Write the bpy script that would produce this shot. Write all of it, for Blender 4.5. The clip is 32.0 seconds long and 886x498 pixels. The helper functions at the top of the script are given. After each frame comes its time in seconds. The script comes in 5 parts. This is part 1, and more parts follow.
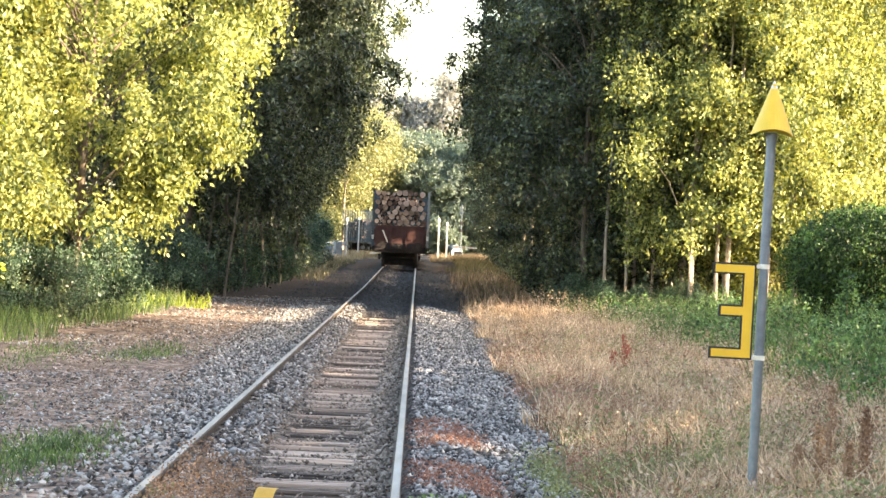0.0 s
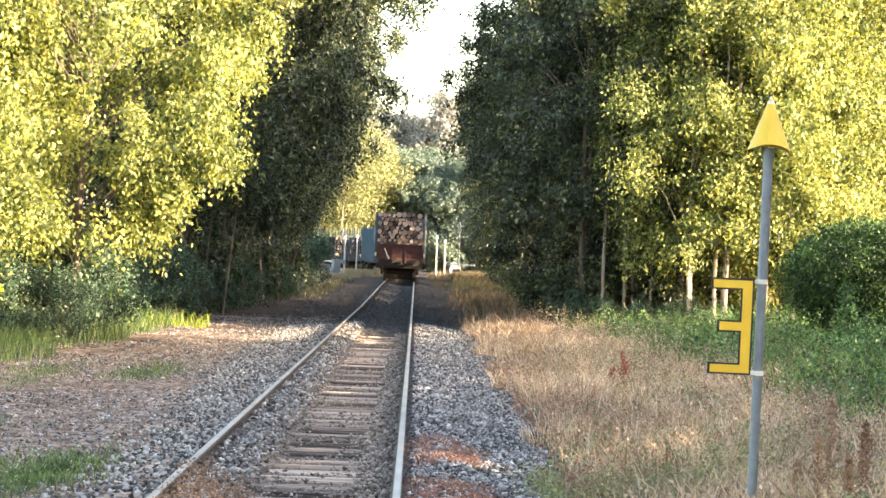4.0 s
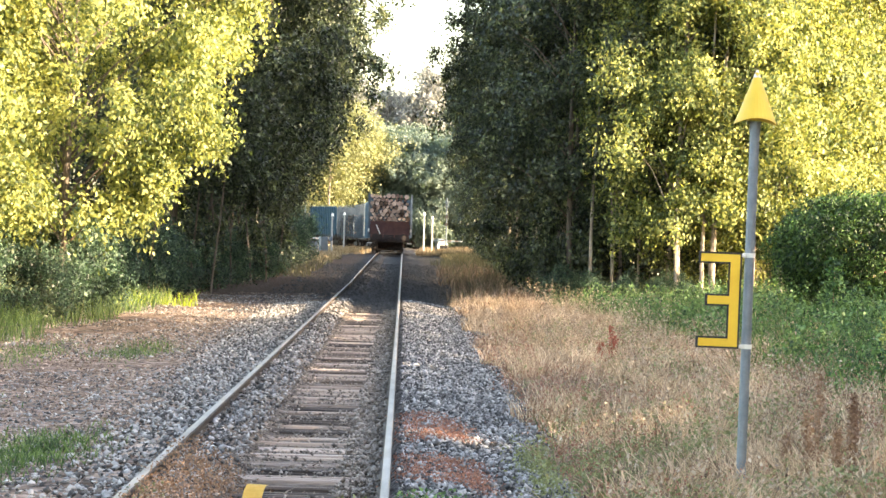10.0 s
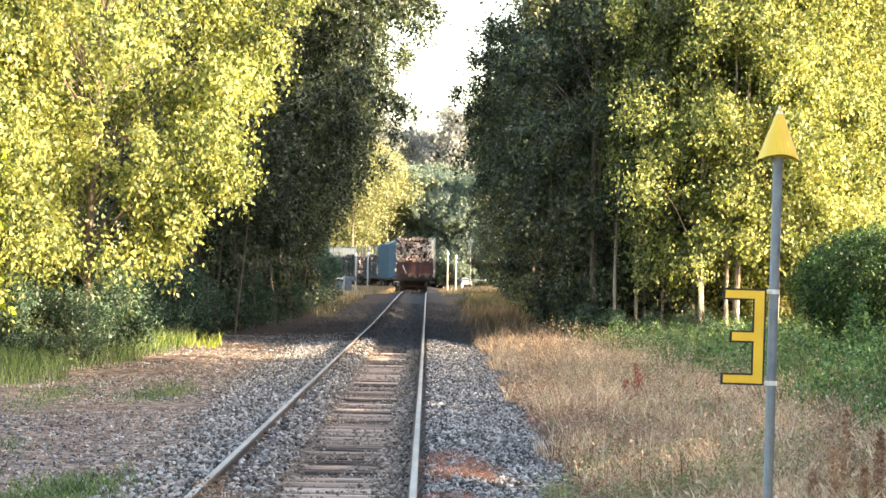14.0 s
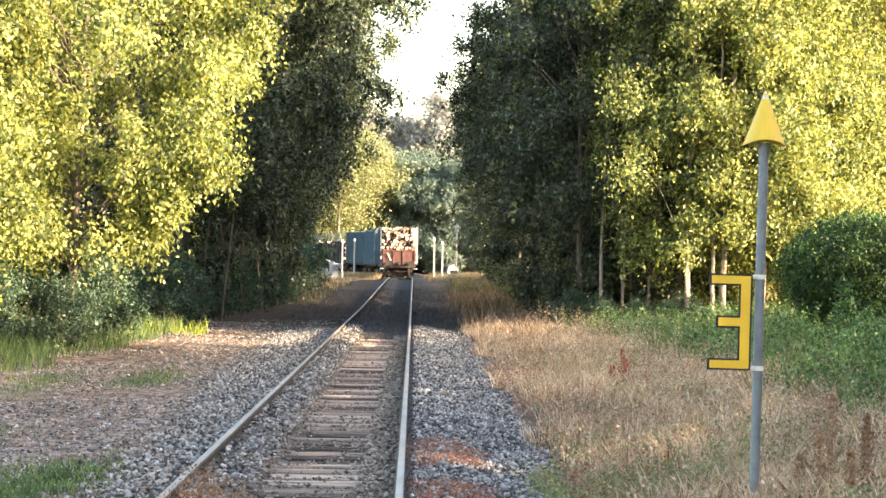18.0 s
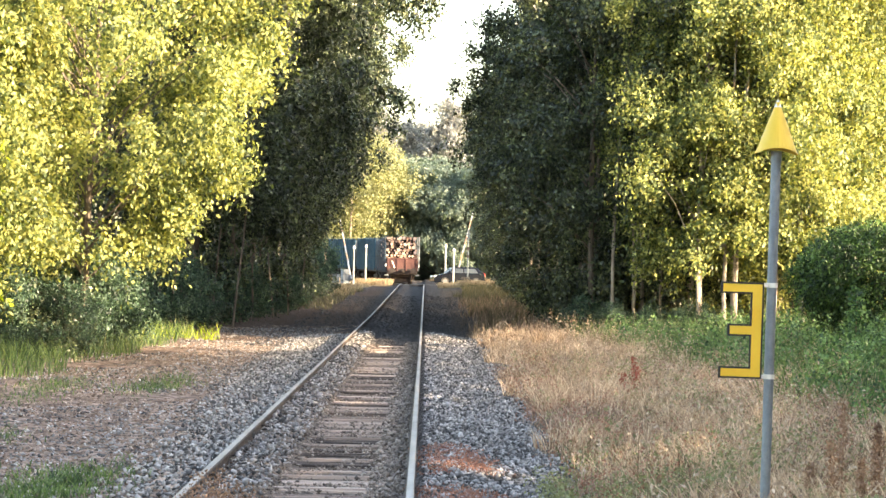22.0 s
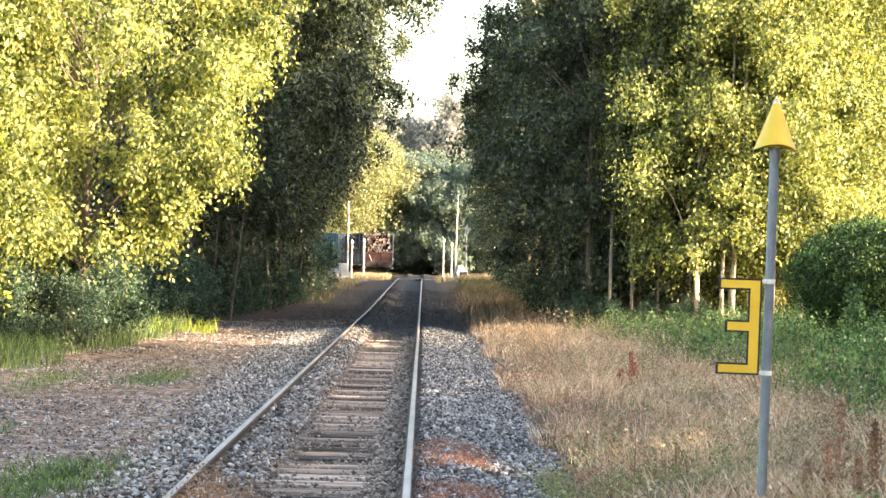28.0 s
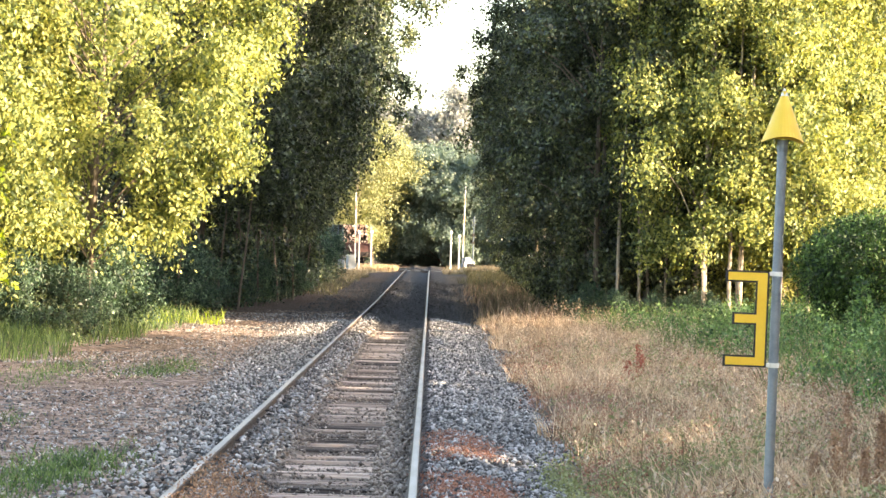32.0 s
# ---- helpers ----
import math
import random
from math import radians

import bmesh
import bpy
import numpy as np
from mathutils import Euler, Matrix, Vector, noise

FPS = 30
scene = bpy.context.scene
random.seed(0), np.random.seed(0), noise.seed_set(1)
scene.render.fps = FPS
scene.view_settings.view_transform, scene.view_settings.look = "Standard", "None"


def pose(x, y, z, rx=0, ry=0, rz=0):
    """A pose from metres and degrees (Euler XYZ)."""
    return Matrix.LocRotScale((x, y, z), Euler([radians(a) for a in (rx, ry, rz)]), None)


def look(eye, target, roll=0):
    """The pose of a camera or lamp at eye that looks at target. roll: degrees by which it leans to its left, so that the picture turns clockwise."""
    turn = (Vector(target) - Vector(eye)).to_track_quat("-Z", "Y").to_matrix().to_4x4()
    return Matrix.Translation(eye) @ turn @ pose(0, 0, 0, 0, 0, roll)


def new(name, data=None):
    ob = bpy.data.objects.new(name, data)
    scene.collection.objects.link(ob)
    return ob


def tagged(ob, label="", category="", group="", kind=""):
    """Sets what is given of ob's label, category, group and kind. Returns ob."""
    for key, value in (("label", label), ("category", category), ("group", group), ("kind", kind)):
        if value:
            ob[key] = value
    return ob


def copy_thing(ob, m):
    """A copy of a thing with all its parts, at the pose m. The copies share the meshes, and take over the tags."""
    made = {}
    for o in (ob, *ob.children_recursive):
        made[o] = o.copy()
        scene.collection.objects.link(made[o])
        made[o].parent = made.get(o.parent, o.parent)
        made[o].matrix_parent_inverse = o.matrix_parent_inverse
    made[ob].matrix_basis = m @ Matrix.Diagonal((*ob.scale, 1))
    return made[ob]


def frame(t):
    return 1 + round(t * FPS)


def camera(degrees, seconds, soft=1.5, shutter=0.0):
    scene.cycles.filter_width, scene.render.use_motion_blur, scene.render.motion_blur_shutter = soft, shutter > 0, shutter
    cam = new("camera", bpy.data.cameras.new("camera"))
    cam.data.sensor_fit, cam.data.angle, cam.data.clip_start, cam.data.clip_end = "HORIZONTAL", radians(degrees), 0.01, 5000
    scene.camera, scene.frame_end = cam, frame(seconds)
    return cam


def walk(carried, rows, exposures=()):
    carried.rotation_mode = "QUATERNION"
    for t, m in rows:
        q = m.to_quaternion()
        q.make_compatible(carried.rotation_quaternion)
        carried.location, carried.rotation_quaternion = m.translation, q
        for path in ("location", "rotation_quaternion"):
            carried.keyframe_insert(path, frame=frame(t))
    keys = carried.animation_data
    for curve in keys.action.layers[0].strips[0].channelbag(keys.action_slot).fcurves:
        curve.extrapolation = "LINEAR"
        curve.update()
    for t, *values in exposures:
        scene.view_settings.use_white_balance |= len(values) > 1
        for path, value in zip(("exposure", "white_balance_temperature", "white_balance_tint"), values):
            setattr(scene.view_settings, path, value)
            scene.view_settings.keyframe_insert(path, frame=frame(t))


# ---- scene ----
# One straight single track seen through a long lens; x to the right, y along the track, z = 0 on the sleepers.
cam = camera(19.77, 32.0, soft=1.5)
EYE = 1.80
PATH = [
    (0, 89.779, -2.552, -0.503), (0.5, 89.762, -2.536, -0.567), (1, 89.821, -2.47, -0.563), (1.5, 89.873, -2.397, -0.561),
    (2, 89.934, -2.341, -0.585), (2.5, 89.995, -2.296, -0.581), (3, 90.064, -2.221, -0.569), (3.5, 90.165, -2.159, -0.515),
    (5.5, 90.186, -1.983, -0.697), (6, 90.196, -2.018, -0.542), (6.5, 90.249, -2.2, 0.054), (7, 89.983, -2.072, 1.666),
    (7.5, 90.067, -1.92, 1.66), (8, 90.257, -1.705, 0.571), (8.5, 89.868, -1.754, -0.796), (9, 89.51, -1.749, -1.044),
    (9.5, 89.557, -1.665, -1.014), (10, 89.651, -1.629, -0.83), (10.5, 89.773, -1.523, -0.772), (11, 90.01, -1.438, -0.61),
    (11.5, 90.221, -1.404, -0.32), (12, 90.287, -1.344, -0.29), (12.5, 90.336, -1.292, -0.284), (13, 90.401, -1.228, -0.284),
    (13.5, 90.471, -1.162, -0.279), (15.5, 90.555, -1.048, -0.378), (16, 90, -1.183, -0.606), (16.5, 90.013, -1.162, -0.609),
    (17, 90.075, -1.094, -0.607), (17.5, 90.134, -1.039, -0.61), (18, 90.212, -0.973, -0.602), (18.5, 90.296, -0.977, -0.683),
    (19, 90.46, -0.975, -0.874), (19.5, 90.533, -0.942, -0.869), (20, 90.59, -0.876, -0.861), (20.5, 90.496, -0.965, -0.845),
    (21, 90.554, -0.898, -0.832), (21.5, 90.394, -1.204, -0.509), (22, 90.358, -1.267, -0.343), (22.5, 90.424, -1.207, -0.34),
    (23, 90.468, -1.183, -0.317), (23.5, 90.522, -1.137, -0.298), (24, 90.59, -1.072, -0.293), (24.5, 90.645, -1.036, -0.284),
    (25, 90.714, -0.975, -0.272), (25.5, 90.671, -1.233, -0.371), (27.5, 90.4, -1.449, -0.546), (28, 90.238, -1.556, -0.387),
    (28.5, 90.297, -1.437, -0.378), (29, 90.399, -1.463, -0.22), (29.5, 90.461, -1.396, -0.205), (30, 90.468, -1.407, -0.137),
    (30.5, 90.443, -1.498, -0.082), (31, 89.993, -1.676, -0.243), (31.5, 90.02, -1.666, -0.238), (32, 90.047, -1.677, -0.223),
]
walk(cam, [(t, pose(0, 0, EYE, rx, ry, rz - 0.05)) for t, rx, ry, rz in PATH], exposures=[(t, e + 0.12, 7450, 13) for t, e in ((0.0, 2.32), (5.5, 2.31), (7.0, 2.26), (9.0, 2.36), (10.5, 2.33), (12.0, 2.18), (13.0, 2.18), (16.0, 2.27), (17.0, 2.26), (18.3, 2.16), (20.0, 2.18), (22.0, 2.21), (24.0, 2.13), (25.0, 2.15), (28.0, 2.25), (29.0, 2.11), (30.0, 2.17), (31.0, 2.30), (32.0, 2.29))])

# ---- light: low evening sun from the right, a little behind the camera ----
SUN_AZ, SUN_EL = 115.0, 14.5        # degrees clockwise from +y, and above the horizon
world = bpy.data.worlds.new("evening_sky")
scene.world = world
world.use_nodes = True
wn, wl = world.node_tree.nodes, world.node_tree.links
sky = wn.new("ShaderNodeTexSky")
sky.sky_type, sky.sun_disc = "NISHITA", False
sky.sun_elevation, sky.sun_rotation = radians(SUN_EL), radians(SUN_AZ)
sky.dust_density, sky.ozone_density = 2.0, 1.0
wn["Background"].inputs["Strength"].default_value = 0.20
wl.new(sky.outputs[0], wn["Background"].inputs["Color"])
sun = new("sun", bpy.data.lights.new("sun", "SUN"))
sun.data.energy, sun.data.angle, sun.data.color = 5.0, radians(0.6), (1.0, 0.86, 0.64)
az, el = radians(SUN_AZ), radians(SUN_EL)
sun.matrix_world = look((0, 0, 60), (-math.sin(az) * math.cos(el), -math.cos(az) * math.cos(el), 60 - math.sin(el)))

# ---- materials ----
def nodes_of(name):
    m = bpy.data.materials.new(name)
    m.use_nodes = True
    nt = m.node_tree
    return m, nt.nodes, nt.links, nt.nodes["Principled BSDF"]


def ramp(nd, stops):
    r = nd.new("ShaderNodeValToRGB")
    e = r.color_ramp.elements
    while len(e) < len(stops):
        e.new(0.5)
    for k, (p, c) in zip(e, stops):
        k.position, k.color = p, (*c, 1)
    return r


def surface(name, stops, scale=8.0, rough=0.7, metal=0.0, bump=0.0, fine=60.0, stretch=(1, 1, 1), per="none", spec=0.5):
    """Noise at two scales through a ramp; per: object or island adds a shift of tone for each piece."""
    m, nd, ln, bsdf = nodes_of(name)
    tc = nd.new("ShaderNodeTexCoord")
    mp = nd.new("ShaderNodeMapping")
    mp.inputs["Scale"].default_value = stretch
    ln.new(tc.outputs["Object"], mp.inputs["Vector"])
    n1, n2 = nd.new("ShaderNodeTexNoise"), nd.new("ShaderNodeTexNoise")
    n1.inputs["Scale"].default_value, n1.inputs["Detail"].default_value = scale, 5
    n2.inputs["Scale"].default_value, n2.inputs["Detail"].default_value = fine, 3
    for n in (n1, n2):
        ln.new(mp.outputs[0], n.inputs["Vector"])
    mix = nd.new("ShaderNodeMath")
    mix.operation = "MULTIPLY_ADD"
    ln.new(n2.outputs[0], mix.inputs[0])
    mix.inputs[1].default_value = 0.4
    sub = nd.new("ShaderNodeMath")
    sub.operation = "MULTIPLY_ADD"
    ln.new(n1.outputs[0], sub.inputs[0])
    sub.inputs[1].default_value, sub.inputs[2].default_value = 1.1, -0.25
    ln.new(sub.outputs[0], mix.inputs[2])
    fac = mix.outputs[0]
    if per != "none":
        src = nd.new("ShaderNodeObjectInfo").outputs["Random"] if per == "object" else nd.new("ShaderNodeNewGeometry").outputs["Random Per Island"]
        ad = nd.new("ShaderNodeMath")
        ad.operation = "MULTIPLY_ADD"
        ln.new(src, ad.inputs[0])
        ad.inputs[1].default_value = 0.7
        sh = nd.new("ShaderNodeMath")
        sh.operation = "MULTIPLY_ADD"
        ln.new(fac, sh.inputs[0])
        sh.inputs[1].default_value, sh.inputs[2].default_value = 0.6, -0.15
        ln.new(sh.outputs[0], ad.inputs[2])
        fac = ad.outputs[0]
    r = ramp(nd, stops)
    ln.new(fac, r.inputs[0])
    ln.new(r.outputs[0], bsdf.inputs["Base Color"])
    bsdf.inputs["Roughness"].default_value = rough
    bsdf.inputs["Metallic"].default_value = metal
    bsdf.inputs["Specular IOR Level"].default_value = spec
    if bump:
        b = nd.new("ShaderNodeBump")
        b.inputs["Strength"].default_value, b.inputs["Distance"].default_value = bump, 0.02
        ln.new(n2.outputs[0], b.inputs["Height"])
        ln.new(b.outputs[0], bsdf.inputs["Normal"])
    return m


def leaf_surface(name, stops, thin, glow=0.34, rough=0.55):
    """Leaf: tone by island and by bough, part of the light goes through it."""
    m, nd, ln, bsdf = nodes_of(name)
    geo = nd.new("ShaderNodeNewGeometry")
    r = ramp(nd, stops)
    tone = nd.new("ShaderNodeTexNoise")
    tone.inputs["Scale"].default_value, tone.inputs["Detail"].default_value = 1.3, 3
    ln.new(geo.outputs["Position"], tone.inputs["Vector"])
    lift = nd.new("ShaderNodeMath")
    lift.operation = "MULTIPLY_ADD"
    ln.new(tone.outputs[0], lift.inputs[0])
    lift.inputs[1].default_value, lift.inputs[2].default_value = 1.1, -0.40
    mixed = nd.new("ShaderNodeMath")
    mixed.operation = "MULTIPLY_ADD"
    ln.new(geo.outputs["Random Per Island"], mixed.inputs[0])
    mixed.inputs[1].default_value = 0.7
    ln.new(lift.outputs[0], mixed.inputs[2])
    ln.new(mixed.outputs[0], r.inputs[0])
    ln.new(r.outputs[0], bsdf.inputs["Base Color"])
    bsdf.inputs["Roughness"].default_value = rough
    bsdf.inputs["Specular IOR Level"].default_value = 0.45
    tr = nd.new("ShaderNodeBsdfTranslucent")
    mx = nd.new("ShaderNodeMix")
    mx.data_type, mx.blend_type = "RGBA", "MULTIPLY"
    mx.inputs[0].default_value = 1.0
    ln.new(r.outputs[0], mx.inputs[6])
    mx.inputs[7].default_value = (*thin, 1)
    ln.new(mx.outputs[2], tr.inputs["Color"])
    sh = nd.new("ShaderNodeMixShader")
    sh.inputs[0].default_value = glow
    ln.new(bsdf.outputs[0], sh.inputs[1])
    ln.new(tr.outputs[0], sh.inputs[2])
    ln.new(sh.outputs[0], nd["Material Output"].inputs["Surface"])
    return m


# two leaf tones: sun and shade are put into the colour
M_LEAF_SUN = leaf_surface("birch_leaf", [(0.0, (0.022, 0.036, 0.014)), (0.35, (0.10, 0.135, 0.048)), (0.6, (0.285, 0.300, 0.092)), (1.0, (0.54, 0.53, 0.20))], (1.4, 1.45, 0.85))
M_LEAF_SHADE = leaf_surface("alder_leaf", [(0.0, (0.010, 0.014, 0.008)), (0.45, (0.035, 0.046, 0.025)), (0.75, (0.10, 0.122, 0.064)), (1.0, (0.30, 0.33, 0.18))], (1.4, 1.5, 0.8), 0.28, 0.36)
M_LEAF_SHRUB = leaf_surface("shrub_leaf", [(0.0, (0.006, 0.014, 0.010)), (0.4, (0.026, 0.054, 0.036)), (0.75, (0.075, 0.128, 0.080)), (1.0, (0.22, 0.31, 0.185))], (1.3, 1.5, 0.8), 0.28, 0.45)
M_LEAF_FRESH = leaf_surface("fresh_maple_leaf", [(0.0, (0.06, 0.10, 0.010)), (0.5, (0.24, 0.30, 0.025)), (1.0, (0.46, 0.50, 0.05))], (1.4, 1.5, 0.5))
# distance haze is put into the far birch and willow leaf colours
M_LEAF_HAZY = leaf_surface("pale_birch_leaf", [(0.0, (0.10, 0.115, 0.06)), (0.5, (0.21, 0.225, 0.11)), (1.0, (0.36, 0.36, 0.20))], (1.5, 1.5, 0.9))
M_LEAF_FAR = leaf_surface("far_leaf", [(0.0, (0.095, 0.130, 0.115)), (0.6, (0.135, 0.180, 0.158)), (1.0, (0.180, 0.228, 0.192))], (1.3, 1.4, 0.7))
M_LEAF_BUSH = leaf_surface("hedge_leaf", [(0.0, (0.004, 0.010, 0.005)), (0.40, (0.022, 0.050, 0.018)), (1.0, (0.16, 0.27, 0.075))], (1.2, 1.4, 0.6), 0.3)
M_LEAF_WEED = leaf_surface("weed_leaf", [(0.0, (0.010, 0.022, 0.013)), (0.4, (0.050, 0.106, 0.040)), (1.0, (0.25, 0.38, 0.15))], (1.2, 1.4, 0.6))
M_STRAW = leaf_surface("dry_grass", [(0.0, (0.05, 0.034, 0.022)), (0.25, (0.29, 0.190, 0.118)), (0.65, (0.66, 0.475, 0.325)), (1.0, (0.94, 0.775, 0.58))], (1.1, 1.0, 0.8), 0.3)
M_STRAW_RED = leaf_surface("sorrel_stem", [(0.0, (0.15, 0.06, 0.040)), (0.5, (0.33, 0.155, 0.105)), (1.0, (0.50, 0.28, 0.195))], (1.1, 0.8, 0.7), 0.3)
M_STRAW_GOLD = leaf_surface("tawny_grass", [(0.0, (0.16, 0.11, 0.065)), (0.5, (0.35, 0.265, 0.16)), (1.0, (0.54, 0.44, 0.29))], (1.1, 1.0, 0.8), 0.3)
M_POST = surface("dull_white_post_paint", [(0.1, (0.30, 0.29, 0.27)), (0.8, (0.44, 0.42, 0.39))], 6, 0.6)
M_DOCK = leaf_surface("brown_dock", [(0.0, (0.14, 0.075, 0.045)), (0.6, (0.32, 0.19, 0.12)), (1.0, (0.48, 0.32, 0.21))], (1.0, 0.8, 0.6), 0.2)
M_SEED = leaf_surface("pale_seed_head", [(0.0, (0.10, 0.065, 0.045)), (0.45, (0.38, 0.27, 0.185)), (1.0, (0.74, 0.62, 0.48))], (1.0, 0.9, 0.8), 0.3)
M_SAGE = leaf_surface("dusty_weed_leaf", [(0.0, (0.12, 0.13, 0.06)), (0.6, (0.24, 0.25, 0.12)), (1.0, (0.42, 0.42, 0.22))], (1.1, 1.1, 0.7), 0.3)
# olive grass tone with the shade beside the track darkened into it
M_OLIVE_SHADE = leaf_surface("olive_grass_blade", [(0.0, (0.04, 0.037, 0.020)), (0.5, (0.12, 0.105, 0.055)), (1.0, (0.25, 0.205, 0.115))], (1.1, 1.1, 0.7), 0.3)
M_FLOWER = leaf_surface("yellow_flower", [(0.0, (0.26, 0.30, 0.06)), (0.6, (0.50, 0.50, 0.14)), (1.0, (0.66, 0.60, 0.16))], (1.1, 1.0, 0.6), 0.3)
M_STAKE_BLUE = surface("stake_blue_grey", [(0.1, (0.045, 0.065, 0.085)), (0.8, (0.10, 0.13, 0.155))], 4, 0.6, 0.1)
M_STRAW_BROWN = leaf_surface("brown_straw", [(0.0, (0.05, 0.030, 0.021)), (0.5, (0.30, 0.190, 0.130)), (1.0, (0.62, 0.45, 0.325))], (1.0, 0.9, 0.8), 0.25)
M_RUSTLEAF = leaf_surface("orange_withered_leaf", [(0.0, (0.20, 0.07, 0.03)), (0.5, (0.46, 0.19, 0.09)), (1.0, (0.66, 0.40, 0.24))], (1.0, 0.8, 0.6), 0.25)
M_RED_SORREL = leaf_surface("red_sorrel_leaf", [(0.0, (0.22, 0.05, 0.03)), (1.0, (0.46, 0.14, 0.09))], (1.0, 0.8, 0.7), 0.3)
# needles paled in their colour for the haze of distance
M_LEAF_PINE_HAZE = leaf_surface("hazy_pine_needles", [(0.0, (0.16, 0.17, 0.18)), (0.6, (0.25, 0.26, 0.27)), (1.0, (0.36, 0.37, 0.37))], (1.3, 1.3, 0.9))
# dark copy of the ballast stone, with the far shade in its colour
M_STONE_SHADE = surface("cinder", [(0.0, (0.02, 0.019, 0.019)), (0.6, (0.055, 0.05, 0.05)), (0.92, (0.09, 0.085, 0.083)), (1.0, (0.50, 0.48, 0.46))], 6, 0.85, per="island", fine=40)
M_LITTER = leaf_surface("leaf_litter", [(0.0, (0.045, 0.028, 0.02)), (0.5, (0.24, 0.165, 0.125)), (1.0, (0.60, 0.50, 0.42))], (1.0, 0.8, 0.6), 0.15, 0.8)
M_GRASS = leaf_surface("green_grass", [(0.0, (0.016, 0.032, 0.012)), (0.5, (0.068, 0.115, 0.036)), (1.0, (0.25, 0.31, 0.11))], (1.2, 1.4, 0.6))
M_BARK = surface("birch_bark", [(0.30, (0.08, 0.06, 0.05)), (0.42, (0.26, 0.21, 0.17)), (0.8, (0.46, 0.40, 0.34))], 5, 0.8, bump=0.5, stretch=(1, 1, 0.6))
M_BARK_DARK = surface("alder_bark", [(0.2, (0.05, 0.04, 0.03)), (0.6, (0.17, 0.13, 0.10)), (0.9, (0.30, 0.25, 0.20))], 6, 0.85, bump=0.6, stretch=(1, 1, 0.3))
M_STONE = surface("ballast_stone", [(0.0, (0.014, 0.014, 0.015)), (0.30, (0.060, 0.056, 0.055)), (0.52, (0.20, 0.188, 0.183)), (0.80, (0.43, 0.405, 0.39)), (1.0, (0.72, 0.685, 0.645))], 6, 0.8, per="island", fine=40)
M_SLEEPER = surface("weathered_sleeper", [(0.12, (0.035, 0.026, 0.022)), (0.32, (0.17, 0.128, 0.106)), (0.62, (0.41, 0.318, 0.267)), (1.0, (0.62, 0.50, 0.425))], 9, 0.9, bump=0.8, fine=30, stretch=(0.12, 1.6, 1.6), per="object")
M_RUST = surface("rail_rust", [(0.2, (0.045, 0.034, 0.029)), (0.6, (0.10, 0.074, 0.060)), (0.9, (0.17, 0.128, 0.104))], 9, 0.8, 0.2, bump=0.3)
M_RAILTOP = surface("polished_rail", [(0.2, (0.24, 0.20, 0.17)), (0.8, (0.46, 0.41, 0.365))], 5, 0.5, 0.35, stretch=(1, 0.2, 1))
M_GALV = surface("galvanised_steel", [(0.2, (0.14, 0.165, 0.19)), (0.8, (0.23, 0.255, 0.28))], 12, 0.5, 0.3, bump=0.1, spec=0.3)
M_YELLOW = surface("yellow_sign_sheet", [(0.1, (0.72, 0.40, 0.02)), (0.8, (0.82, 0.52, 0.04))], 5, 0.5)
M_YELLOW_CONE = surface("yellow_cone_paint", [(0.1, (0.72, 0.45, 0.03)), (0.8, (0.80, 0.52, 0.05))], 5, 0.5)
M_WORN_YELLOW = surface("worn_yellow_paint", [(0.15, (0.72, 0.44, 0.08)), (0.55, (0.84, 0.56, 0.14)), (0.85, (0.86, 0.70, 0.40))], 9, 0.6)
M_CHIP = surface("brown_stone_chips", [(0.0, (0.035, 0.026, 0.021)), (0.5, (0.19, 0.15, 0.125)), (1.0, (0.46, 0.385, 0.33))], 6, 0.85, per="island", fine=40)
M_PALE = surface("worn_white_paint", [(0.1, (0.62, 0.58, 0.50)), (0.8, (0.82, 0.80, 0.75))], 9, 0.6)
M_DARK = surface("dark_edge_paint", [(0.2, (0.008, 0.008, 0.008)), (0.8, (0.024, 0.021, 0.02))], 9, 0.6)
M_RED = surface("wagon_red", [(0.1, (0.045, 0.016, 0.014)), (0.5, (0.08, 0.030, 0.026)), (0.9, (0.125, 0.055, 0.046))], 3, 0.75, bump=0.2, fine=25)
M_BLUE = surface("wagon_blue", [(0.1, (0.024, 0.064, 0.100)), (0.5, (0.040, 0.094, 0.140)), (0.9, (0.065, 0.130, 0.18))], 2, 0.95, bump=0.2, fine=25, spec=0.05)
M_STAKE = surface("stake_steel", [(0.1, (0.22, 0.24, 0.25)), (0.8, (0.38, 0.40, 0.41))], 4, 0.55, 0.2)
M_BOX = surface("grey_cabinet_paint", [(0.1, (0.10, 0.122, 0.145)), (0.8, (0.16, 0.185, 0.21))], 4, 0.55)
M_DIRT = surface("brake_dust_on_steel", [(0.1, (0.012, 0.009, 0.009)), (0.5, (0.028, 0.020, 0.018)), (0.9, (0.065, 0.046, 0.041))], 4, 0.85, bump=0.3, fine=25)
M_RIB = surface("pale_blue_rib", [(0.1, (0.055, 0.105, 0.145)), (0.8, (0.10, 0.165, 0.205))], 3, 0.7)
M_LOGEND = surface("sawn_log_end", [(0.0, (0.05, 0.028, 0.021)), (0.25, (0.22, 0.130, 0.098)), (0.45, (0.50, 0.330, 0.250)), (1.0, (0.74, 0.55, 0.44))], 8, 0.85, per="object", fine=50)
M_LOGBARK = surface("log_bark", [(0.1, (0.010, 0.006, 0.005)), (0.5, (0.03, 0.017, 0.012)), (0.9, (0.06, 0.035, 0.024))], 6, 0.9, bump=0.6, per="object")
M_WHITE = surface("white_paint", [(0.1, (0.52, 0.52, 0.50)), (0.8, (0.68, 0.67, 0.65))], 6, 0.5)
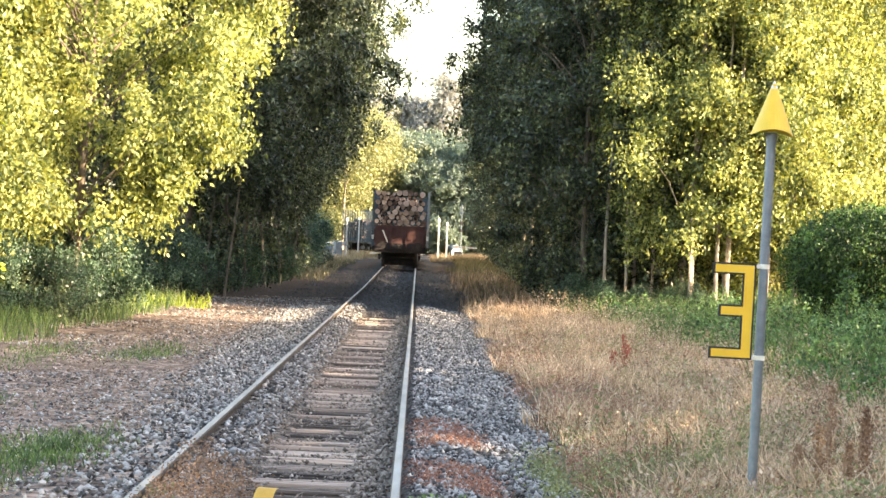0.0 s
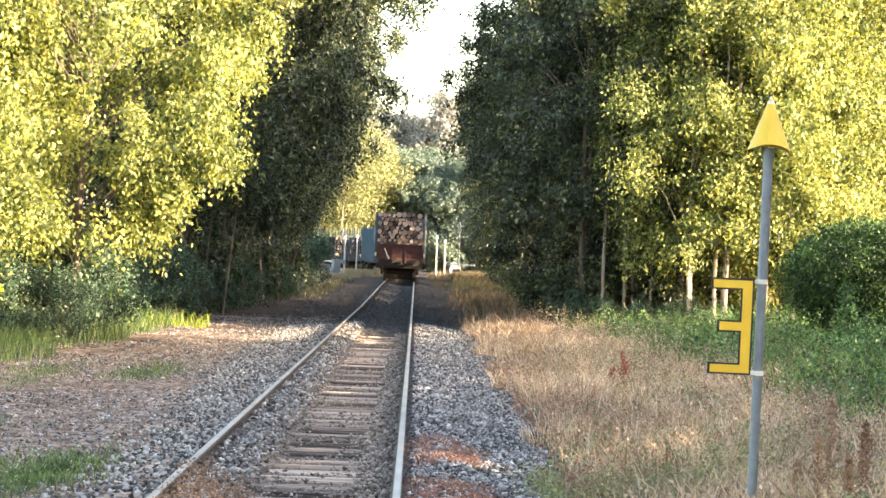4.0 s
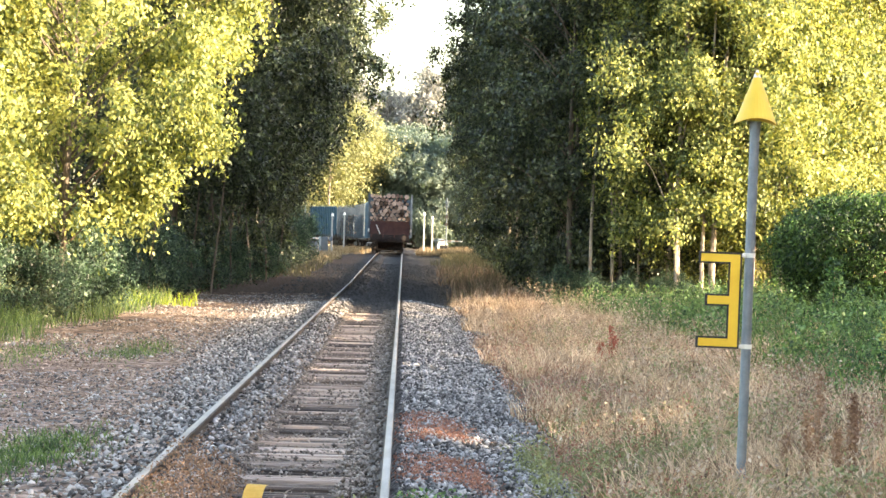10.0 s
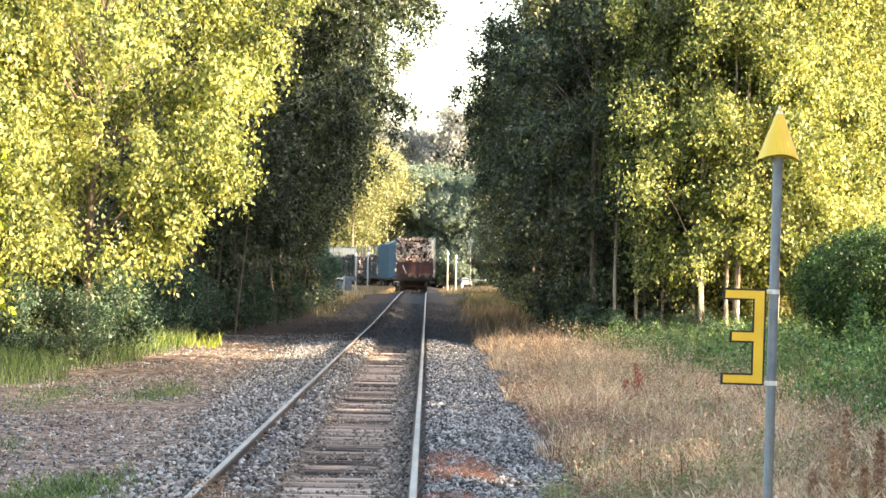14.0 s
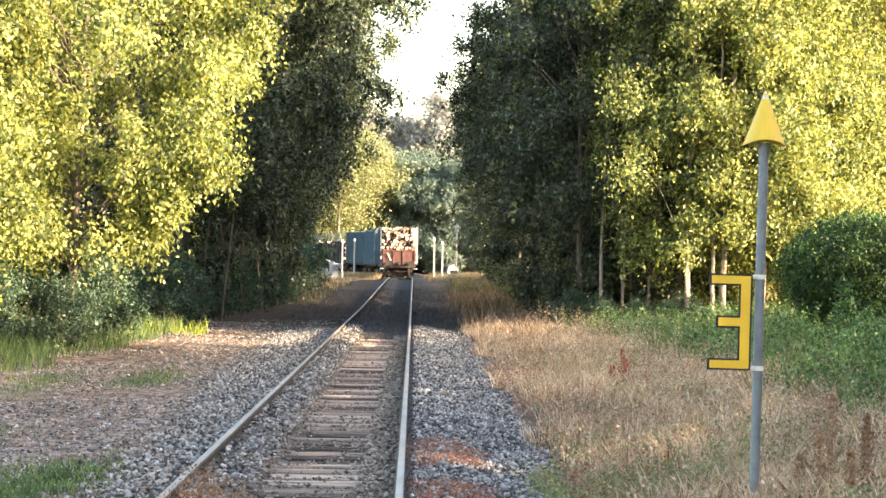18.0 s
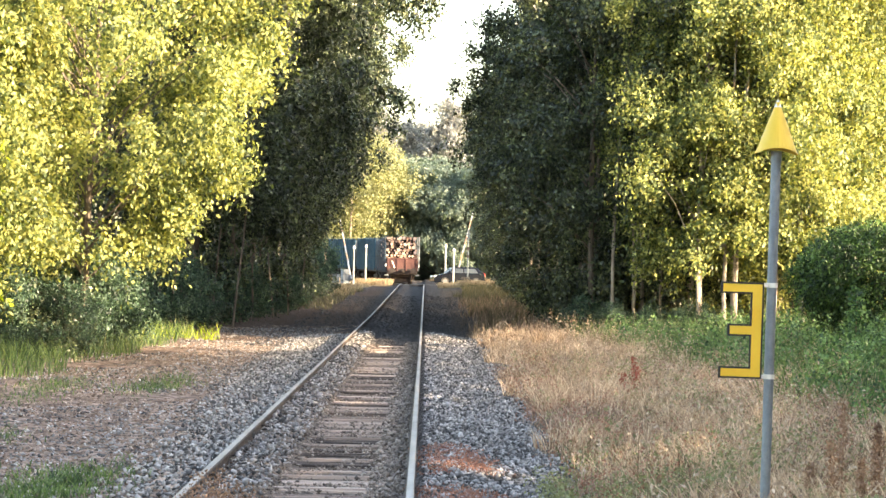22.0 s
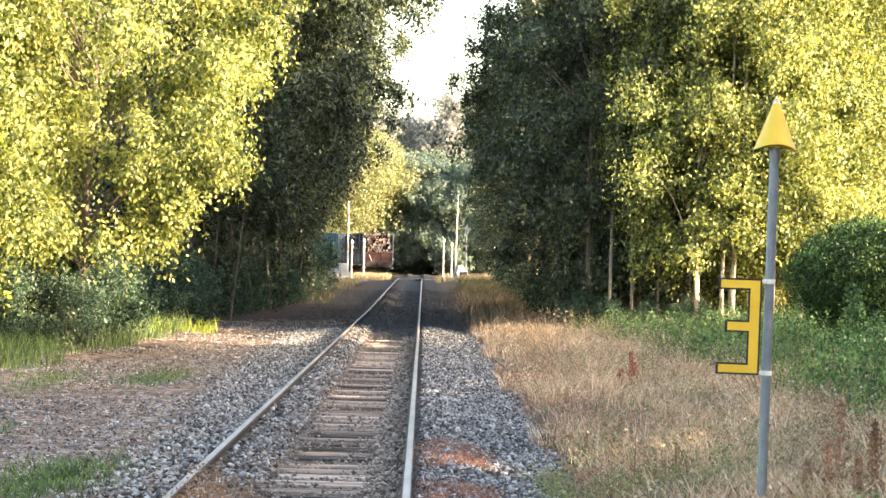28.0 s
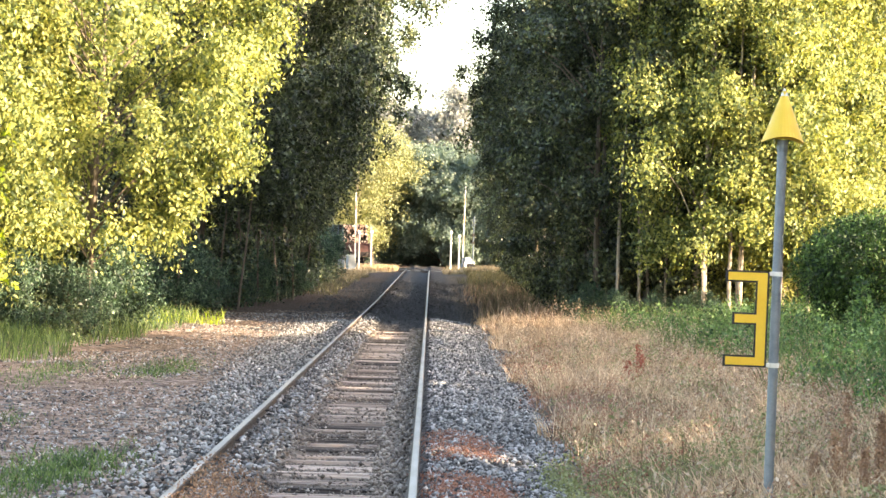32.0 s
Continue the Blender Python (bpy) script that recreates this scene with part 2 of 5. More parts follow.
M_BOOMRED = surface("boom_orange_red", [(0.1, (0.50, 0.28, 0.19)), (0.8, (0.60, 0.36, 0.25))], 6, 0.5)
M_ASPHALT = surface("asphalt", [(0.1, (0.10, 0.10, 0.10)), (0.8, (0.17, 0.165, 0.16))], 3, 0.85, bump=0.4, fine=90)
M_CAR_DARK = surface("dark_grey_car_paint", [(0.1, (0.003, 0.004, 0.007)), (0.8, (0.005, 0.0065, 0.011))], 2, 0.12, 0.0, spec=0.2)
M_CAR_WHITE = surface("white_car_paint", [(0.1, (0.34, 0.34, 0.335)), (0.8, (0.42, 0.415, 0.405))], 2, 0.3)
M_TYRE = surface("tyre_rubber", [(0.1, (0.015, 0.015, 0.015)), (0.8, (0.03, 0.03, 0.03))], 6, 0.8)
M_RIM = surface("alloy_rim", [(0.1, (0.10, 0.10, 0.105)), (0.8, (0.15, 0.15, 0.155))], 6, 0.45, 0.4)
# pale bluish sky reflection is put into the glass colour
M_GLASS = surface("car_glass", [(0.1, (0.075, 0.092, 0.108)), (0.8, (0.10, 0.12, 0.14))], 2, 0.1, 0.0, spec=0.5)
M_LAMP = surface("lamp_lens", [(0.1, (0.65, 0.65, 0.62)), (0.8, (0.8, 0.8, 0.78))], 6, 0.2)
M_TAIL = surface("tail_lens", [(0.1, (0.35, 0.02, 0.02)), (0.8, (0.5, 0.03, 0.03))], 6, 0.2)
M_HOUSE = surface("red_house_boards", [(0.1, (0.28, 0.07, 0.06)), (0.8, (0.40, 0.12, 0.10))], 2, 0.8)
M_ROOF = surface("grey_roof", [(0.1, (0.22, 0.22, 0.24)), (0.8, (0.36, 0.36, 0.38))], 3, 0.7)


def ground_surface():
    """Soil that changes across the track: trodden gravel, ballast, dry verge, green margins; three scales of variation."""
    m, nd, ln, bsdf = nodes_of("verge_and_gravel")
    geo = nd.new("ShaderNodeNewGeometry")
    sep = nd.new("ShaderNodeSeparateXYZ")
    ln.new(geo.outputs["Position"], sep.inputs[0])

    def noise_at(scale, detail=4):
        n = nd.new("ShaderNodeTexNoise")
        n.inputs["Scale"].default_value, n.inputs["Detail"].default_value = scale, detail
        ln.new(geo.outputs["Position"], n.inputs["Vector"])
        return n.outputs[0]

    def blend(a, b, fac):
        x = nd.new("ShaderNodeMix")
        x.data_type = "RGBA"
        ln.new(fac, x.inputs[0])
        ln.new(a, x.inputs[6])
        ln.new(b, x.inputs[7])
        return x.outputs[2]

    def step(src, lo, hi, wobble=None, amount=0.0):
        if wobble is not None:
            ad = nd.new("ShaderNodeMath")
            ad.operation = "MULTIPLY_ADD"
            ln.new(wobble, ad.inputs[0])
            ad.inputs[1].default_value = amount
            ln.new(src, ad.inputs[2])
            src = ad.outputs[0]
        r = nd.new("ShaderNodeMapRange")
        r.inputs["From Min"].default_value, r.inputs["From Max"].default_value = lo, hi
        r.clamp = True
        ln.new(src, r.inputs["Value"])
        return r.outputs[0]

    vor = nd.new("ShaderNodeTexVoronoi")
    vor.inputs["Scale"].default_value = 16
    ln.new(geo.outputs["Position"], vor.inputs["Vector"])
    bw = nd.new("ShaderNodeRGBToBW")
    ln.new(vor.outputs["Color"], bw.inputs[0])
    gravel = ramp(nd, [(0.1, (0.022, 0.020, 0.019)), (0.5, (0.085, 0.079, 0.075)), (0.9, (0.25, 0.236, 0.222))])
    ln.new(bw.outputs[0], gravel.inputs[0])
    soil = ramp(nd, [(0.30, (0.05, 0.034, 0.027)), (0.5, (0.19, 0.132, 0.104)), (0.70, (0.46, 0.345, 0.285))])
    ln.new(noise_at(7, 8), soil.inputs[0])
    straw = ramp(nd, [(0.30, (0.035, 0.026, 0.018)), (0.5, (0.10, 0.072, 0.050)), (0.70, (0.27, 0.195, 0.135))])
    ln.new(noise_at(9, 8), straw.inputs[0])
    green = ramp(nd, [(0.3, (0.018, 0.030, 0.010)), (0.7, (0.06, 0.085, 0.030))])
    ln.new(noise_at(6, 6), green.inputs[0])
    # dark ramp that carries the shade on the far ballast
    shaded_ballast = ramp(nd, [(0.3, (0.016, 0.015, 0.016)), (0.5, (0.055, 0.050, 0.050)), (0.72, (0.15, 0.138, 0.136))])
    ln.new(noise_at(10, 6), shaded_ballast.inputs[0])
    big = noise_at(0.5, 3)
    mid = noise_at(2.0, 4)
    slant = nd.new("ShaderNodeMath")
    slant.operation = "MULTIPLY_ADD"
    ln.new(sep.outputs[1], slant.inputs[0])
    slant.inputs[1].default_value = 0.04
    ln.new(sep.outputs[0], slant.inputs[2])
    left = step(slant.outputs[0], -0.35, -1.5, mid, -1.0)
    col = blend(gravel.outputs[0], soil.outputs[0], left)
    patch = step(mid, 0.58, 0.68)
    lp = nd.new("ShaderNodeMath")
    lp.operation = "MULTIPLY"
    ln.new(left, lp.inputs[0])
    ln.new(patch, lp.inputs[1])
    col = blend(col, gravel.outputs[0], lp.outputs[0])
    inside = step(sep.outputs[0], CENTRE + 0.78, CENTRE + 0.70)
    inner = step(sep.outputs[0], CENTRE - 0.78, CENTRE - 0.70)
    both = nd.new("ShaderNodeMath")
    both.operation = "MULTIPLY"
    ln.new(inside, both.inputs[0])
    ln.new(inner, both.inputs[1])
    crib = ramp(nd, [(0.3, (0.05, 0.038, 0.031)), (0.55, (0.17, 0.130, 0.105)), (0.75, (0.34, 0.265, 0.215))])
    ln.new(noise_at(12, 8), crib.inputs[0])
    col = blend(col, crib.outputs[0], both.outputs[0])
    # paints the hard edge of the stand's shade across bed and soil
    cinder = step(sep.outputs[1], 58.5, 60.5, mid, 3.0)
    shaded_soil = ramp(nd, [(0.3, (0.030, 0.019, 0.015)), (0.7, (0.13, 0.088, 0.066))])
    ln.new(noise_at(8, 8), shaded_soil.inputs[0])
    bed = blend(shaded_ballast.outputs[0], shaded_soil.outputs[0], step(sep.outputs[0], -2.3, -3.0, mid, -1.0))
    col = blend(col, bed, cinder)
    right = step(sep.outputs[0], 1.0, 1.5, mid, 0.5)
    col = blend(col, straw.outputs[0], right)
    lgreen = step(sep.outputs[0], -6.2, -7.4, big, 2.0)
    col = blend(col, green.outputs[0], lgreen)
    ln.new(col, bsdf.inputs["Base Color"])
    bsdf.inputs["Roughness"].default_value = 0.95
    bsdf.inputs["Specular IOR Level"].default_value = 0.15
    b = nd.new("ShaderNodeBump")
    b.inputs["Strength"].default_value, b.inputs["Distance"].default_value = 0.9, 0.04
    ln.new(vor.outputs["Distance"], b.inputs["Height"])
    ln.new(b.outputs[0], bsdf.inputs["Normal"])
    return m


CENTRE, HALF = -0.872, 0.797          # middle of the track, half the gauge
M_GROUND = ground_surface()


# ---- building helpers ----
def part(name, bm, material, parent=None, label=""):
    me = bpy.data.meshes.new(name)
    bm.to_mesh(me)
    bm.free()
    me.materials.append(material)
    ob = new(name, me)
    ob.parent = parent
    if label:
        ob["label"] = label
    return ob


def again(ob, m, parent):
    """Another piece on the same mesh."""
    o = new(ob.name.split(".")[0], ob.data)
    o.parent = parent
    o.matrix_basis = m
    return o


def raw_mesh(name, verts, faces, material, parent=None, smooth=False):
    """A mesh from arrays: verts (n, 3), faces (m, k)."""
    verts, faces = np.asarray(verts, np.float32), np.asarray(faces, np.int32)
    me = bpy.data.meshes.new(name)
    me.vertices.add(len(verts))
    me.vertices.foreach_set("co", verts.ravel())
    k = faces.shape[1]
    me.loops.add(faces.size)
    me.loops.foreach_set("vertex_index", faces.ravel())
    me.polygons.add(len(faces))
    me.polygons.foreach_set("loop_start", np.arange(0, faces.size, k, dtype=np.int32))
    me.update(calc_edges=True)
    me.materials.append(material)
    if smooth:
        me.polygons.foreach_set("use_smooth", np.ones(len(faces), bool))
    ob = new(name, me)
    ob.parent = parent
    return ob


def box(bm, x0, x1, y0, y1, z0, z1, bevel=0.0):
    r = bmesh.ops.create_cube(bm, size=1.0, matrix=Matrix.LocRotScale(((x0 + x1) / 2, (y0 + y1) / 2, (z0 + z1) / 2), None, (x1 - x0, y1 - y0, z1 - z0)))
    if bevel:
        es = list({e for v in r["verts"] for e in v.link_edges})
        bmesh.ops.bevel(bm, geom=es, offset=bevel, segments=2, affect="EDGES", profile=0.6)
    return bm


def boxed(*args):
    return box(bmesh.new(), *args)


def tube(bm, a, b, r0, r1=None, n=10, caps=True):
    a, b = Vector(a), Vector(b)
    r1 = r0 if r1 is None else r1
    m = Matrix.Translation((a + b) / 2) @ (b - a).to_track_quat("Z", "Y").to_matrix().to_4x4()
    bmesh.ops.create_cone(bm, cap_ends=caps, segments=n, radius1=r0, radius2=r1, depth=(b - a).length, matrix=m)
    return bm


def tubed(*args):
    return tube(bmesh.new(), *args)


def empty(name, m=None):
    e = new(name)
    e.empty_display_size = 0.2
    if m is not None:
        e.matrix_basis = m
    return e


# ---- the lie of the land ----
PROFILE_Y = [-50, 80, 100, 116, 138, 157, 167, 180, 193, 210, 235, 260, 3000]
PROFILE_Z = [0, 0, 0.07, 0.13, 0.20, 0.27, 0.28, 0.23, 0.14, 0.05, 0.12, 0.2, 0.3]


def track_x(y):
    return CENTRE - 0.00115 * max(0.0, y - 175.0) ** 2 - 0.002 * max(0.0, min(y, 300.0) - 217.0) ** 2


def track_z(y):
    return float(np.interp(y, PROFILE_Y, PROFILE_Z))


def land(x, y):
    """Height of the ground."""
    x, y = np.asarray(x, float), np.asarray(y, float)
    z = np.interp(y, PROFILE_Y, PROFILE_Z) - 0.03
    z = z + 0.10 * np.clip((x - 1.2) / 1.5, 0, 1) + 0.05 * np.clip(x - 4, 0, 8) * np.clip((y - 25) / 20, 0, 1)
    z = z - 0.05 * np.clip((-2.2 - x) / 1.0, 0, 1) + 0.04 * np.clip(-6 - x, 0, 6) * np.clip((y - 30) / 15, 0, 1)
    z = z + 0.12 * np.clip((x + 1.69) / 0.05, 0, 1) * np.clip((-1.12 - x) / 0.25, 0, 1)
    z = z + 0.10 * np.clip((x + 0.09) / 0.05, 0, 1) * np.clip((0.9 - x) / 0.6, 0, 1)
    z = z + 0.03 * np.sin(x * 1.7 + y * 0.31) * np.sin(y * 0.83 - x * 0.4) * np.clip(np.abs(x - CENTRE) - 2.2, 0, 1)
    return z


def build_ground():
    xs = np.concatenate([[-900, -300, -120, -60, -40, -30], np.arange(-25, -3.9, 0.5), np.arange(-3.6, 2.5, 0.12), np.arange(2.6, 25.1, 0.5), [30, 40, 60, 120, 300, 900]])
    ys = np.concatenate([[-300, -60, -20, 0], np.arange(4, 80, 0.7), np.arange(80, 300, 3), [320, 360, 420, 500, 700, 1000, 1600, 3000]])
    X, Y = np.meshgrid(xs, ys)
    Z = land(X, Y)
    v = np.stack([X, Y, Z], -1).reshape(-1, 3)
    nx, ny = len(xs), len(ys)
    i = (np.arange(ny - 1)[:, None] * nx + np.arange(nx - 1)[None, :]).ravel()
    f = np.stack([i, i + 1, i + nx + 1, i + nx], -1)
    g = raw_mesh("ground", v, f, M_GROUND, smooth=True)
    tagged(g, "gravel yard, ballast bed and dry grassy verge beside a railway", "ground", kind="structure")


build_ground()


# ---- trees ----
def leaf_cards(rng, pos, size, droop, quad, face=None):
    """Leaves at the points pos: kites (quad) or triangles, pointing mostly down and outward."""
    n = len(pos)
    ax = rng.normal(size=(n, 3))
    ax[:, 2] -= droop
    ax /= np.linalg.norm(ax, axis=1)[:, None]
    s = np.cross(ax, rng.normal(size=(n, 3)) if face is None else face + rng.normal(scale=0.45, size=(n, 3)))
    s /= np.linalg.norm(s, axis=1)[:, None] + 1e-9
    L = (size * rng.uniform(0.7, 1.3, n))[:, None]
    W = L * (0.27 if quad else 0.36)
    if quad:
        v = np.stack([pos, pos + ax * L * 0.45 + s * W, pos + ax * L, pos + ax * L * 0.45 - s * W], 1)
        return v.reshape(-1, 3), np.arange(4 * n).reshape(-1, 4)
    v = np.stack([pos + ax * L, pos + s * W * 1.15, pos - s * W * 1.15], 1)
    return v.reshape(-1, 3), np.arange(3 * n).reshape(-1, 3)


def crown_points(rng, n, prof, bend, strand, per, hollow=0.35, clump=0.0, bough=0.45, tuft=20, gaps=-1.0):
    """Boughs of tuft twigs each, none where the crown has gaps; points along hanging twigs inside a crown whose radius by height is prof = [(z, r), ...]."""
    twigs = max(1, n // per)
    k = max(24, twigs // tuft)
    pz, pr = [p[0] for p in prof], [p[1] for p in prof]
    z = rng.uniform(pz[0], pz[-1], k * 6)
    keep = rng.uniform(0, max(pr), k * 6) < np.interp(z, pz, pr)
    z = z[keep][:k]
    k = len(z)
    a = rng.uniform(0, 2 * np.pi, k)
    lobe = 1 + 0.22 * np.sin(3 * a + z * 1.1) + 0.16 * np.sin(5 * a - z * 2.3) + 0.10 * np.clip(rng.normal(size=k), -1.5, 1.2)
    r = np.interp(z, pz, pr) * lobe * np.sqrt(rng.uniform(hollow, 1, k))
    bx, by = bend(z)
    tip = np.stack([bx + r * np.cos(a), by + r * np.sin(a), z], 1)
    full = (np.sin(1.9 * tip[:, 0] + 1.3 * tip[:, 2]) + np.sin(2.3 * tip[:, 1] - 1.7 * tip[:, 2] + 1) + np.sin(2.9 * tip[:, 2] + 1.1 * tip[:, 0] + 2)) / 3 > gaps
    tip, a = tip[full], a[full]
    k = len(tip)
    which = rng.integers(0, k, twigs)
    k = twigs
    a = a[which] + rng.normal(scale=0.3, size=k)
    wide = rng.uniform(0.5, 1.4, len(tip))[which, None]
    heart = tip[which] - [0, 0, 0.35 * strand + 0.1]
    tip = tip[which] + rng.normal(size=(k, 3)) * wide * [bough, bough, bough * 0.55]
    t = rng.uniform(0, 1, (k, per))
    ln = strand * rng.uniform(0.4, 1.3, k)[:, None]
    out = 0.3 * strand * np.stack([np.cos(a), np.sin(a)], 1)
    p = np.empty((k, per, 3))
    p[:, :, 0] = tip[:, None, 0] + out[:, None, 0] * t
    p[:, :, 1] = tip[:, None, 1] + out[:, None, 1] * t
    p[:, :, 2] = tip[:, None, 2] - ln * t ** 1.4
    p += rng.normal(scale=0.05 + clump, size=p.shape)
    face = p - heart[:, None, :]
    face /= np.linalg.norm(face, axis=2)[:, :, None] + 1e-6
    return p.reshape(-1, 3), tip, face.reshape(-1, 3)


def tree(name, seed, height, prof, n, leaf, material, bark, trunk_r=0.11, strand=0.6, per=12, lean=(0, 0), quad=False, limbs=14, stems=1, clump=0.0, hollow=0.3, droop=0.9, bough=0.32, tuft=18, gaps=-1.0):
    rng = np.random.default_rng(seed)
    root = empty(name)

    def bend(z):
        u = np.asarray(z) / height
        return lean[0] * u ** 1.5 + 0.12 * np.sin(u * 5 + seed), lean[1] * u ** 1.5 + 0.12 * np.cos(u * 4 + seed)

    pts, tips, face = crown_points(rng, n, prof, bend, strand, per, hollow, clump, bough, tuft, gaps)
    keep = pts[:, 2] > 0.15
    pts, face = pts[keep], face[keep]
    for s in range(stems):
        off = (0, 0) if s == 0 else (rng.uniform(-0.5, 0.5), rng.uniform(-0.5, 0.5))
        bm = bmesh.new()
        zs = np.linspace(-0.2, height * 0.95, 12)
        for z0, z1 in zip(zs[:-1], zs[1:]):
            b0, b1 = bend(max(z0, 0)), bend(max(z1, 0))
            spread = 1 + 0.6 * z0 / height
            r0, r1 = (trunk_r * (1 - 0.88 * max(0, z) / height) * (1.0 if s == 0 else 0.7) for z in (z0, z1))
            tube(bm, (b0[0] + off[0] * spread, b0[1] + off[1] * spread, z0), (b1[0] + off[0] * spread, b1[1] + off[1] * spread, z1 + 0.01), r0, r1, 8, False)
        part("trunk", bm, bark, root)
    for j in rng.choice(len(tips), min(limbs, len(tips)), replace=False):
        bm = bmesh.new()
        p = tips[j]
        z0 = max(0.5, p[2] - 0.7 * math.hypot(p[0], p[1]) - 0.2)
        b = bend(z0)
        mid = ((p[0] * 0.5 + b[0] * 0.5), (p[1] * 0.5 + b[1] * 0.5), (p[2] + z0) / 2 + 0.25)
        tube(bm, (b[0], b[1], z0), mid, trunk_r * 0.3, trunk_r * 0.17, 5, False)
        tube(bm, mid, tuple(p), trunk_r * 0.17, 0.006, 4, False)
        bmesh.ops.remove_doubles(bm, verts=bm.verts[:], dist=0.02)
        part("limb", bm, bark, root)
    v, f = leaf_cards(rng, pts, leaf, droop, quad, face)
    raw_mesh("crown", v, f, material, root)
    return root


# the large drooping birches at the edge of the yard, in full sun
SUNNY_PROF = [(1.9, 0.3), (2.4, 1.3), (3.0, 2.1), (3.7, 2.65), (4.6, 3.1), (6.0, 3.45), (7.5, 3.4), (10, 2.4), (12, 0.6)]
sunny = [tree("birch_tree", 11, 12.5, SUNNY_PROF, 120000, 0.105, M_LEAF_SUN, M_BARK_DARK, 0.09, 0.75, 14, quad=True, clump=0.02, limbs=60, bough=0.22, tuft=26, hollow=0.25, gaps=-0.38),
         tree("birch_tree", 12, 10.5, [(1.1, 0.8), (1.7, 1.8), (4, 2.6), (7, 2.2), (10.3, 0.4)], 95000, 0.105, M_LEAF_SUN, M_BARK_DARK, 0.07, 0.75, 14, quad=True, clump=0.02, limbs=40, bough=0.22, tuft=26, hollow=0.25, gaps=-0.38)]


def plant(src, x, y, turn=0.0, size=1.0, label="", group="", cat="tree", first=False):
    m = Matrix.Translation((x, y, float(land(x, y)) - 0.03)) @ Matrix.Rotation(radians(turn), 4, "Z") @ Matrix.Scale(size, 4)
    if first:
        src.matrix_basis = m
        o = src
    else:
        o = copy_thing(src, m)
    return tagged(o, label, cat, group)


SUN_LABEL = "drooping birch with sunlit yellow-green leaves beside the gravel yard"
plant(sunny[0], -6.45, 49, 20, 1.0, SUN_LABEL, "sunlit birches", first=True)
plant(sunny[1], -9.3, 46.5, 0, 1.0, SUN_LABEL, "sunlit birches", first=True)
plant(sunny[0], -10.4, 54, 140, 1.05, SUN_LABEL, "sunlit birches")
plant(sunny[0], -11.5, 44, 70, 1.0, SUN_LABEL, "sunlit birches")

# a young maple with fresh leaves nearer the camera
sapling = tree("maple_tree", 14, 5.2, [(0.8, 0.5), (1.8, 0.95), (3.4, 1.0), (4.6, 0.6), (5.2, 0.2)], 12000, 0.12, M_LEAF_FRESH, M_BARK_DARK, 0.05, 0.3, 10, quad=True, limbs=20, bough=0.2, tuft=22)
plant(sapling, -7.95, 40.0, 0, 1.0, "young maple with fresh yellow-green leaves at the yard's edge", "", first=True)

# the shaded row along the track behind them, leaning over the rails
# birches here carry the leaf tone darkened for shade
LEAN_PROF = [(1.5, 0.6), (2.8, 1.8), (5, 2.3), (8, 3.0), (11, 3.3), (14, 2.2), (16, 0.4)]
leaning = [tree("birch_tree", 21, 16, LEAN_PROF, 34000, 0.155, M_LEAF_SHADE, M_BARK_DARK, 0.09, 0.9, 12, lean=(3.0, 0), quad=True, clump=0.03, gaps=-0.35, bough=0.28, tuft=22),
           tree("birch_tree", 22, 14.5, [(1.5, 0.8), (3, 1.9), (6, 2.6), (9, 2.9), (12, 2.0), (14.3, 0.3)], 34000, 0.155, M_LEAF_SHADE, M_BARK_DARK, 0.10, 0.9, 12, lean=(2.6, 0.2), stems=2, quad=True, clump=0.03, gaps=-0.35, bough=0.28, tuft=22)]
LEAN_LABEL = "tall leafy birch in shade leaning towards the rails"
rng = np.random.default_rng(5)
spots = [(-6.9, 74), (-6.4, 79), (-5.7, 86), (-6.2, 94), (-5.6, 102), (-6.0, 111), (-6.1, 121), (-6.3, 132), (-6.6, 144), (-9.2, 70), (-10.0, 78), (-10.2, 90), (-9.8, 104), (-13.5, 72), (-14.5, 84)]
for i, (x, y) in enumerate(spots):
    x -= 1.1 if y > 108 else 0.25 if y > 84 else 0.0
    plant(leaning[i % 2], x, y, rng.uniform(-35, 35), rng.uniform(0.94, 1.08), LEAN_LABEL, "shaded birches", first=i < 2)

# thin stems and shaded shrubs at the foot of the row
stem = tree("birch_tree", 25, 9, [(3.2, 0.4), (5.5, 1.3), (7.5, 1.2), (9, 0.3)], 5000, 0.12, M_LEAF_SHADE, M_BARK_DARK, 0.04, 0.7, 12, lean=(0.9, 0), limbs=14, clump=0.05)
for i, (x, y) in enumerate([(-5.35, 71), (-6.5, 66), (-5.3, 80), (-5.0, 84), (-4.75, 87), (-5.15, 90), (-4.7, 95), (-6.0, 73), (-7.1, 68), (-5.5, 76)]):
    plant(stem, x, y, 61 * i, 0.9 + 0.03 * (i % 5), "thin birch stem in the shade of the row", "shaded birches", first=i == 0)
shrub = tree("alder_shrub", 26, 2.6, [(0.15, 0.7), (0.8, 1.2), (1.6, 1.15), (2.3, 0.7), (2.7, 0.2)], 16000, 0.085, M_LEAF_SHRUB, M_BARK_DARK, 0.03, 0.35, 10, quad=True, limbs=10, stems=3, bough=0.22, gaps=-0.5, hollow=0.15)
